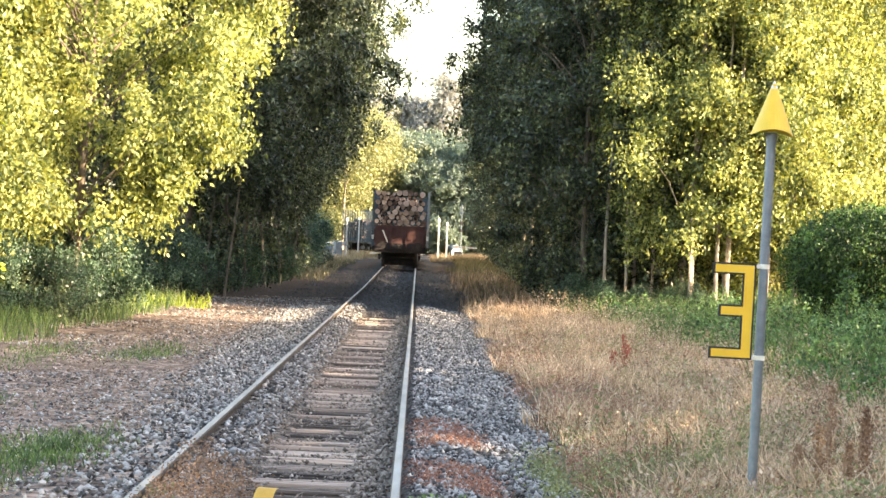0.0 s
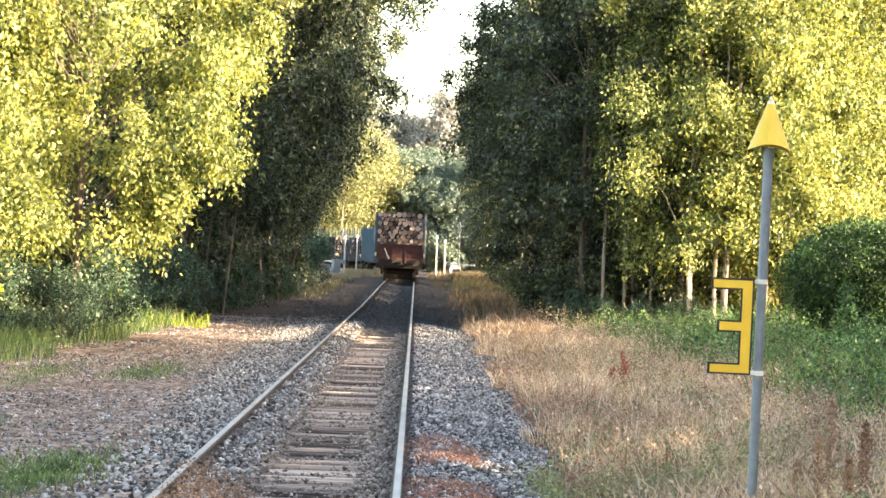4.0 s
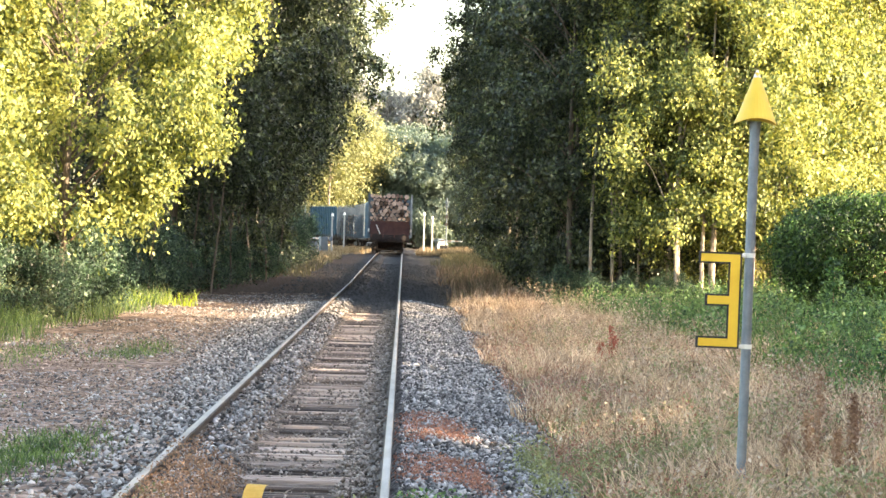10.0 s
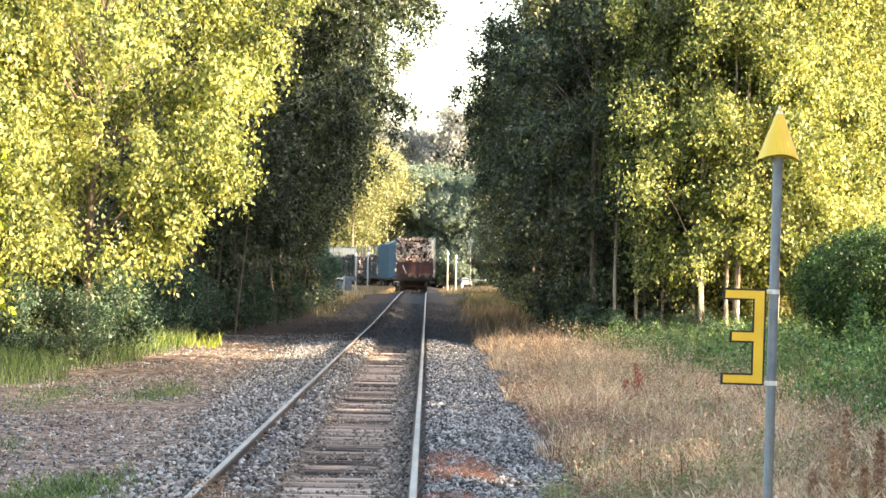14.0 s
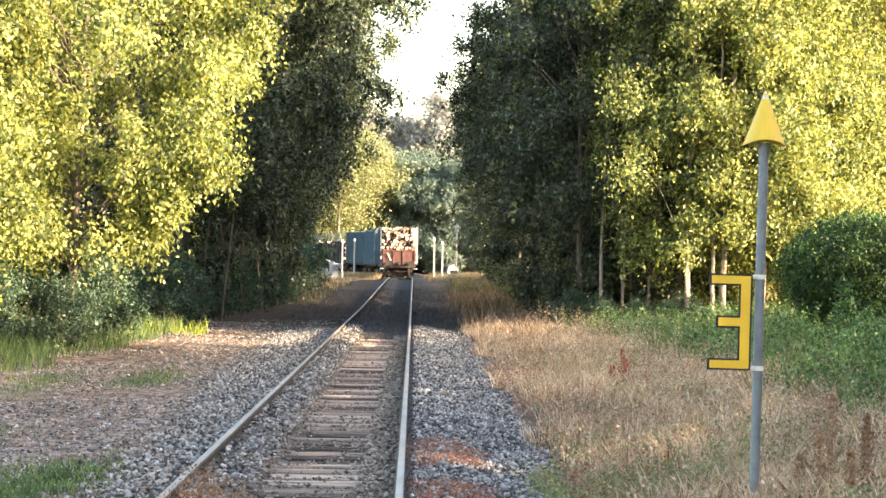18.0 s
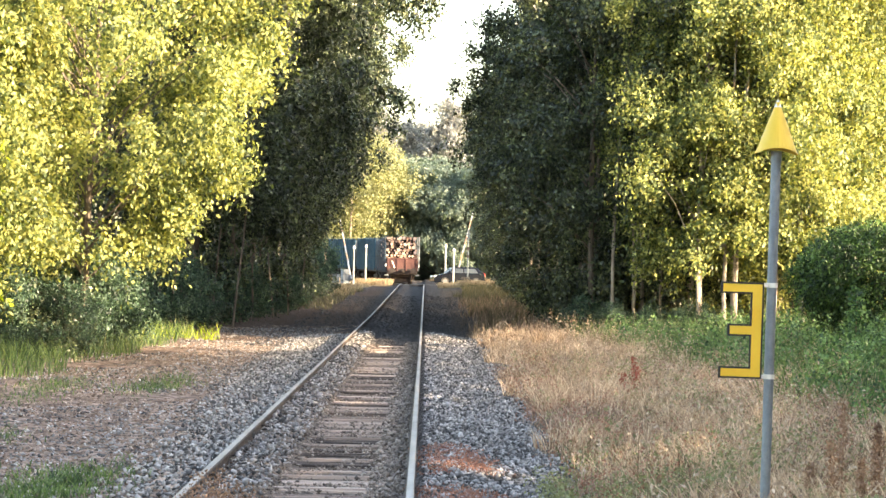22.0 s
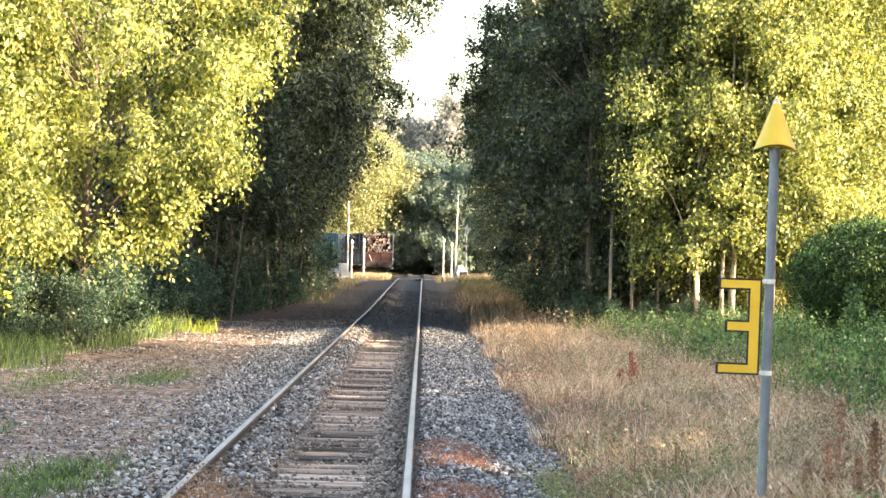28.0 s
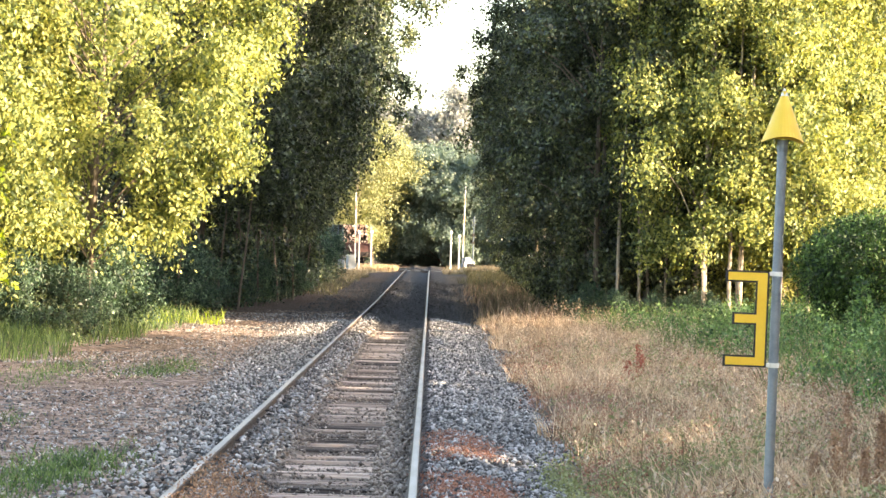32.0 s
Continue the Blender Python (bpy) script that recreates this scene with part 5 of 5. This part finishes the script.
def signal_mast(x, y):
    root = empty("crossing_signal", Matrix.Translation((x, y, float(land(x, y)))))
    part("mast", tubed((0, 0, -0.2), (0, 0, 4.1), 0.055, 0.045, 12), M_STAKE_BLUE, root)
    bm = bmesh.new()
    for s in (-1, 1):
        r = bmesh.ops.create_cube(bm, size=1.0, matrix=Matrix.Translation((0, -0.08, 3.65)) @ Matrix.Rotation(radians(90 + s * 32), 4, "Y") @ Matrix.Diagonal((0.55, 0.02, 0.07, 1)))
    part("crossbuck", bm, M_STAKE_BLUE, root, "diagonal crossing boards")
    for zz in (2.2, 2.75):
        part("signal_head", tubed((0, -0.22, zz), (0, -0.06, zz), 0.12, 0.12, 16), M_DARK, root, "dark round signal lamp housing")
    part("relay_box", boxed(-0.45, 0.15, -0.2, 0.2, 0.1, 0.7, 0.03), M_DARK, root)
    return tagged(root, "grey crossing signal mast with crossbuck and dark lamps", "signal")


signal_mast(3.05, 184.0)
cab = part("relay_cabinet", boxed(-0.24, 0.24, -0.2, 0.2, 0, 0.85, 0.03), M_BOX)
cab.matrix_basis = Matrix.Translation((-6.35, 181.0, float(land(-6.35, 181.0)) - 0.05))
tagged(cab, "small grey relay cabinet beside the barrier", "cabinet")


def street_lamp(x, y, h):
    root = empty("street_lamp", Matrix.Translation((x, y, float(land(x, y)))))
    part("pole", tubed((0, 0, -0.2), (0, 0, h - 0.1), 0.06, 0.035, 10), M_DARK, root, "dark painted pole")
    part("arm", tubed((0, 0, h - 0.15), (-0.5, 0, h), 0.04, 0.04, 8), M_STAKE, root)
    part("lamp_head", boxed(-1.35, -0.2, -0.2, 0.2, h - 0.04, h + 0.14, 0.05), M_POST, root, "pale elongated lamp head")
    return tagged(root, "street lamp with a pale elongated head behind the crossing", "street lamp")


street_lamp(1.15, 270.0, 10.9)


# ---- timber train ----
def wheelset(parent, y):
    ws = empty("wheelset", Matrix.Translation((0, y, 0.46)))
    ws.parent = parent
    for s in (-1, 1):
        bm = tubed((s * 0.73, 0, 0), (s * 0.86, 0, 0), 0.46, 0.46, 24)
        tube(bm, (s * 0.72, 0, 0), (s * 0.75, 0, 0), 0.49, 0.49, 24)
        part("wheel", bm, M_DIRT, ws)
    part("axle", tubed((-0.73, 0, 0), (0.73, 0, 0), 0.08, 0.08, 12), M_DIRT, ws)
    for a in (0, 90):
        part("spoke", boxed(-0.87, 0.87, -0.03 if a else -0.36, 0.03 if a else 0.36, -0.36 if a else -0.03, 0.36 if a else 0.03), M_DIRT, ws)
    return ws


def frame_parts(root, length, colour):
    bm = bmesh.new()
    for s in (-1, 1):
        box(bm, s * 1.05 - 0.09, s * 1.05 + 0.09, 0.1, length - 0.1, 0.86, 1.16)
    box(bm, -1.2, 1.2, 0.0, 0.2, 0.84, 1.18, 0.01)
    box(bm, -1.2, 1.2, length - 0.2, length, 0.84, 1.18, 0.01)
    part("underframe", bm, M_DIRT, root, "dark dirty underframe")
    part("deck", boxed(-1.22, 1.22, 0.05, length - 0.05, 1.16, 1.24), colour, root)
    for s in (-1, 1):
        bm = tubed((s * 0.88, -0.5, 1.05), (s * 0.88, 0.0, 1.05), 0.07, 0.09, 14)
        tube(bm, (s * 0.88, -0.56, 1.05), (s * 0.88, -0.5, 1.05), 0.2, 0.2, 18)
        part("buffer", bm, M_DIRT, root)
    part("coupling", boxed(-0.09, 0.09, -0.5, 0.0, 0.92, 1.08, 0.02), M_DIRT, root)
    for yc in (1.9, length - 1.9):
        for s in (-1, 1):
            part("bogie_frame", boxed(s * 0.98 - 0.06, s * 0.98 + 0.06, yc - 1.3, yc + 1.3, 0.36, 0.62, 0.02), M_DIRT, root)
    for yc in (1.9, length - 1.9):
        for d in (-0.9, 0.9):
            wheelset(root, yc + d)


def log_mesh(r, length, seed):
    rl = random.Random(seed)
    bm = bmesh.new()
    n = 12
    rr = [r * rl.uniform(0.9, 1.08) for _ in range(n)]
    rings = []
    for yy, s in ((0.0, 0.97), (0.02, 1.0), (length, 0.9)):
        rings.append([bm.verts.new((rr[k] * s * math.cos(2 * math.pi * k / n), yy, rr[k] * s * math.sin(2 * math.pi * k / n))) for k in range(n)])
    for a, b in zip(rings[:-1], rings[1:]):
        for k in range(n):
            bm.faces.new((a[k], a[(k + 1) % n], b[(k + 1) % n], b[k]))
    f0 = bm.faces.new(rings[0][::-1])
    f1 = bm.faces.new(rings[-1])
    f0.material_index = f1.material_index = 1
    bmesh.ops.recalc_face_normals(bm, faces=bm.faces[:])
    me = bpy.data.meshes.new("log")
    bm.to_mesh(me)
    bm.free()
    me.materials.append(M_LOGBARK)
    me.materials.append(M_LOGEND)
    return me


LOGS = [[log_mesh(0.088 + 0.022 * k, 5.6, 7 * k + s) for s in range(2)] for k in range(4)]


def pile(root, y0, x0, x1, z0, z1, seed):
    """Logs stacked in staggered rows between the stakes, ends uneven."""
    rp = random.Random(seed)
    z, row = z0 + 0.12, 0
    while z + 0.10 < z1:
        x = x0 + 0.13 + (0.12 if row % 2 else 0.0)
        while x < x1 - 0.10:
            k = rp.randrange(4)
            o = new("log", LOGS[k][rp.randrange(2)])
            o.parent = root
            o.matrix_basis = Matrix.Translation((x + rp.uniform(-0.03, 0.03), y0 + rp.choice((0.0, 0.0, 0.05, 0.15, 0.3, 0.55)) + rp.uniform(-0.12, 0.12), z + rp.uniform(-0.035, 0.035))) @ Matrix.Rotation(radians(rp.uniform(0, 360)), 4, "Y") @ Matrix.Rotation(radians(rp.uniform(-0.6, 0.6)), 4, "Z")
            x += rp.uniform(0.25, 0.32)
        z += 0.235
        row += 1


def red_wagon():
    root = empty("timber_wagon")
    frame_parts(root, 13.0, M_RED)
    part("end_board", boxed(-1.22, 1.22, 0.02, 0.10, 1.02, 1.95, 0.01), M_RED, root, "faded red steel end board")
    for x in (-1.16, -0.42, 0.30, 1.16):
        part("rib", boxed(x - 0.045, x + 0.045, -0.05, 0.02, 1.00, 1.97, 0.008), M_RED, root)
    part("end_sill", boxed(-1.24, 1.24, 0.03, 0.16, 0.72, 1.015, 0.01), M_DIRT, root, "dark sooty end sill")
    part("top_rail", boxed(-1.26, 1.26, -0.04, 0.12, 1.95, 2.03, 0.01), M_RED, root)
    bm = bmesh.new()
    tube(bm, (-0.82, -0.09, 1.72), (-0.60, -0.09, 1.22), 0.035, 0.035, 8)
    tube(bm, (-0.82, -0.09, 1.72), (-0.86, -0.09, 1.80), 0.035, 0.03, 8)
    part("brake_lever", bm, M_PALE, root, "pale bent brake lever")
    for s in (-1, 1):
        part("side_board", boxed(s * 1.24 - 0.03, s * 1.24 + 0.03, 0.1, 12.9, 1.22, 1.85), M_RED, root)
        part("step", boxed(s * 1.25 - 0.16, s * 1.25 + 0.16, -0.12, 0.1, 0.62, 0.68), M_STAKE, root)
        part("lamp_bracket", boxed(s * 1.33 - 0.05, s * 1.33 + 0.05, -0.1, -0.02, 1.35, 1.55, 0.01), M_PALE, root)
        for yy in (0.35, 2.2, 4.3, 6.6, 8.8, 10.8, 12.6):
            # right stakes paler as if sunlit, the light put into their colour
            part("stake", boxed(s * 1.36 - 0.045, s * 1.36 + 0.045, yy - 0.06, yy + 0.06, 1.0, 3.76, 0.01), M_STAKE if s > 0 else M_STAKE_BLUE, root)
    pile(root, 0.55, -1.29, 1.29, 1.62, 3.72, 3)
    pile(root, 6.9, -1.29, 1.29, 1.62, 3.60, 5)
    return tagged(root, "red timber wagon loaded with cut logs between steel stakes", "rail wagon", "timber train")


def blue_wagon(solid):
    root = empty("timber_wagon")
    frame_parts(root, 13.0, M_BLUE)
    for s in (-1, 1):
        if solid:
            part("end_wall", boxed(-1.31, 1.31, 0.12 if s < 0 else 12.82, 0.18 if s < 0 else 12.88, 1.24, 3.6), M_STAKE_BLUE, root)
            part("side_wall", boxed(s * 1.34 - 0.03, s * 1.34 + 0.03, 0.12, 12.88, 1.2, 3.7), M_BLUE, root)
        for k in range(15 if solid else 9):
            yy = 0.45 + k * (0.86 if solid else 1.5)
            part("stake", boxed(s * 1.40 - 0.04, s * 1.40 + 0.04, yy - 0.05, yy + 0.05, 1.0, 3.78, 0.008), M_RIB if solid else M_STAKE_BLUE, root)
    if not solid:
        pile(root, 0.6, -1.29, 1.29, 1.3, 3.1, 9)
        pile(root, 6.8, -1.29, 1.29, 1.3, 2.9, 10)
    return tagged(root, "blue stake wagon coupled ahead in the timber train", "rail wagon", "timber train")


train = [red_wagon(), blue_wagon(True), blue_wagon(False)]
train.insert(2, copy_thing(train[1], Matrix()))
train.append(copy_thing(train[3], Matrix()))
train.append(copy_thing(train[1], Matrix()))
train.append(copy_thing(train[3], Matrix()))
train.append(copy_thing(train[3], Matrix()))


# ---- cars ----
def car(name, length, width, height, paint, label, roof_back):
    """A hatchback whose nose points to +y; origin on the road under its middle."""
    root = empty(name)
    L, W, H = length / 2, width / 2, height
    lower = [(-L + 0.02, 0.30), (-L, 0.62), (-L + 0.04, 0.92), (L - 1.05, 0.95), (L - 0.35, 0.80), (L - 0.03, 0.62), (L, 0.32), (L - 0.1, 0.2), (-L + 0.1, 0.2)]
    cabin = [(-L + 0.05, 0.90), (-L + roof_back, H - 0.06), (-L + roof_back + 0.25, H), (0.20, H), (0.45, H - 0.05), (L - 1.0, 0.93)]

    def shell(pts, w0, w1):
        bm = bmesh.new()
        zs = [z for _, z in pts]
        zmin, zmax = min(zs), max(zs)
        half = lambda z: w0 + (w1 - w0) * (z - zmin) / (zmax - zmin)
        a = [bm.verts.new((-half(z), y, z)) for y, z in pts]
        b = [bm.verts.new((half(z), y, z)) for y, z in pts]
        bm.faces.new(a)
        bm.faces.new(b[::-1])
        for i in range(len(pts)):
            j = (i + 1) % len(pts)
            bm.faces.new((a[i], b[i], b[j], a[j]))
        bmesh.ops.recalc_face_normals(bm, faces=bm.faces[:])
        bmesh.ops.bevel(bm, geom=bm.edges[:], offset=0.05, segments=2, affect="EDGES", profile=0.6)
        return bm

    body = part("body", shell(lower, W, W - 0.03), paint, root)
    part("cabin", shell(cabin, W - 0.06, W - 0.24), paint, root)
    for s in (-1, 1):
        for y0, y1, cut in ((-L + 0.55, -0.35, 0.25), (-0.27, 0.85, 0.5)):
            pts = [(y0, 0.97), (y1, 0.97), (y1 - (cut if y1 > 0 else 0.0), H - 0.12), (y0 + (0.22 if y0 < -1 else 0.0), H - 0.12)]
            bm = bmesh.new()
            fr = []
            for yy, zz in pts:
                xw = (W - 0.06) + (-0.18) * (zz - 0.90) / (H - 0.90)
                fr.append(bm.verts.new((s * (xw + 0.012), yy, zz)))
            bm.faces.new(fr)
            bmesh.ops.solidify(bm, geom=bm.faces[:], thickness=0.008)
            part("side_window", bm, M_GLASS, root)
        part("wing_mirror", boxed(s * (W + 0.08) - 0.09, s * (W + 0.08) + 0.09, 0.72, 0.84, 0.92, 1.05, 0.02), paint, root)
        part("headlight", boxed(s * (W - 0.24) - 0.17, s * (W - 0.24) + 0.17, L - 0.16, L - 0.02, 0.60, 0.74, 0.02), M_LAMP, root)
        part("tail_light", boxed(s * (W - 0.12) - 0.09, s * (W - 0.12) + 0.09, -L - 0.01, -L + 0.12, 0.70, 1.00, 0.02), M_TAIL, root)
        for yy in (L - 0.82, -L + 0.72):
            wh = empty("wheel", Matrix.Translation((s * (W - 0.09), yy, 0.31)))
            wh.parent = root
            part("tyre", tubed((-0.10, 0, 0), (0.10, 0, 0), 0.31, 0.31, 24), M_TYRE, wh)
            part("rim", tubed((s * 0.05, 0, 0), (s * 0.115, 0, 0), 0.21, 0.19, 20), M_RIM, wh)
    # windscreens lie on the cabin's slopes
    for (ya, za), (yb, zb) in ((cabin[4], cabin[5]), (cabin[0], cabin[1])):
        bm = bmesh.new()
        d = Vector((0, yb - ya, zb - za)).normalized()
        nrm = Vector((0, d.z, -d.y))
        if nrm.z < 0:
            nrm = -nrm
        fr = []
        for t, sx in ((0.08, -1), (0.08, 1), (0.92, 1), (0.92, -1)):
            yy, zz = ya + (yb - ya) * t, za + (zb - za) * t
            xw = (W - 0.14) + (-0.18) * (zz - 0.90) / (H - 0.90)
            fr.append(bm.verts.new(Vector((sx * xw, yy, zz)) + nrm * 0.012))
        bm.faces.new(fr)
        bmesh.ops.solidify(bm, geom=bm.faces[:], thickness=0.008)
        part("windscreen", bm, M_GLASS, root)
    part("bumper", boxed(-W + 0.05, W - 0.05, L - 0.12, L + 0.03, 0.28, 0.52, 0.04), paint, root)
    part("rear_bumper", boxed(-W + 0.05, W - 0.05, -L - 0.03, -L + 0.12, 0.28, 0.55, 0.04), paint, root)
    return tagged(root, label, "car", "cars on the crossing")


dark_car = car("car", 3.95, 1.72, 1.43, M_CAR_DARK, "dark blue-grey hatchback driving over the crossing", 0.55)
white_car = car("car", 3.65, 1.66, 1.60, M_CAR_WHITE, "white small estate car driving over the crossing", 0.30)


# ---- house glimpsed behind the stand ----
def house(x, y, turn):
    root = empty("house", Matrix.Translation((x, y, float(land(x, y)))) @ Matrix.Rotation(radians(turn), 4, "Z"))
    part("wall", boxed(-4, 4, -3, 3, -0.3, 4.4), M_HOUSE, root, "red painted board wall")
    bm = bmesh.new()
    pts = [(-3.6, 4.2), (0, 6.0), (3.6, 4.2), (3.6, 4.4), (0, 6.25), (-3.6, 4.4)]
    a = [bm.verts.new((-4.4, yy, zz)) for yy, zz in pts]
    b = [bm.verts.new((4.4, yy, zz)) for yy, zz in pts]
    bm.faces.new(a)
    bm.faces.new(b[::-1])
    for i in range(6):
        bm.faces.new((a[i], b[i], b[(i + 1) % 6], a[(i + 1) % 6]))
    bmesh.ops.recalc_face_normals(bm, faces=bm.faces[:])
    part("roof", bm, M_ROOF, root, "grey sheet roof")
    for wx in (-2.4, 0.0, 2.4):
        w = part("window", boxed(wx - 0.5, wx + 0.5, -3.05, -2.98, 1.2, 2.5), M_WHITE, root)
        part("pane", boxed(wx - 0.42, wx + 0.42, -3.07, -3.051, 1.28, 2.42), M_GLASS, w)
    return tagged(root, "red wooden house with grey roof behind the trees", "house")


house(21.5, 96.0, -8)


# ---- what moves ----
def on_track(s):
    return Vector((track_x(s), s, track_z(s) + 0.167))


def wagon_pose(s, length=13.0):
    a, b = on_track(s + 1.9), on_track(s + length - 1.9)
    d = (b - a).normalized()
    yaw = math.atan2(-d.x, d.y)
    pitch = math.asin(d.z)
    p = a - d * 1.9 + Vector((-0.03, 0, 0))
    return Matrix.Translation(p) @ Matrix.Rotation(yaw, 4, "Z") @ Matrix.Rotation(pitch, 4, "X")


def road_pose(x, y, heading):
    z = max(float(land(x, y)) + 0.05, float(np.interp(y, PROFILE_Y, PROFILE_Z)) + 0.10 - 0.03 * max(0.0, abs(x - CENTRE) - 3))
    return Matrix.Translation((x, y, z)) @ Matrix.Rotation(radians(heading), 4, "Z")


TRAIN_TIMES = [0, 2, 4, 6, 8, 10, 12, 14, 16, 18, 20, 22, 24, 26, 28, 30, 32]


def motions():
    for k, wagon in enumerate(train):
        walk(wagon, [(t, wagon_pose(124.0 + 3.65 * t + 14.1 * k)) for t in TRAIN_TIMES])
    walk(dark_car, [(t, road_pose(x, 192.5, 102)) for t, x in ((0.0, 30.0), (8.0, 16.0), (12.0, 12.5), (19.0, 12.3), (20.2, 10.5), (21.0, 7.0), (21.6, 4.2), (22.2, 1.55), (22.5, 0.15), (22.8, -1.3), (23.1, -2.7), (24.0, -7.2), (26.0, -18.0), (29.0, -38.0), (32.0, -60.0))])
    walk(white_car, [(t, road_pose(x, 187.5, -76)) for t, x in ((0.0, -50.0), (10.0, -22.0), (14.0, -17.0), (20.0, -16.8), (21.5, -13.5), (22.4, -9.2), (23.1, -5.2), (23.4, -3.5), (23.7, -1.8), (24.0, -0.05), (24.3, 1.7), (24.6, 3.5), (26.0, 12.0), (29.0, 36.0), (32.0, 62.0))])
    for wagon in train:
        for ws in wagon.children:
            if ws.name.startswith("wheelset"):
                p = ws.matrix_basis.translation.copy()
                walk(ws, [(t, Matrix.Translation(p) @ Matrix.Rotation(-3.65 * t / 0.46, 4, "X")) for t in [0.16 * k for k in range(201)]])
    lift = ((0.0, 0.0), (17.0, 0.0), (18.5, 14.0), (20.0, 35.0), (21.6, 52.0), (23.0, 67.0), (24.0, 78.0), (25.0, 85.0), (26.5, 88.0), (32.0, 88.0))
    for arm in (boom_left, boom_right):
        walk(arm, [(t, pose(0.34, 0, 1.05, a, 0, 0)) for t, a in lift])


motions()
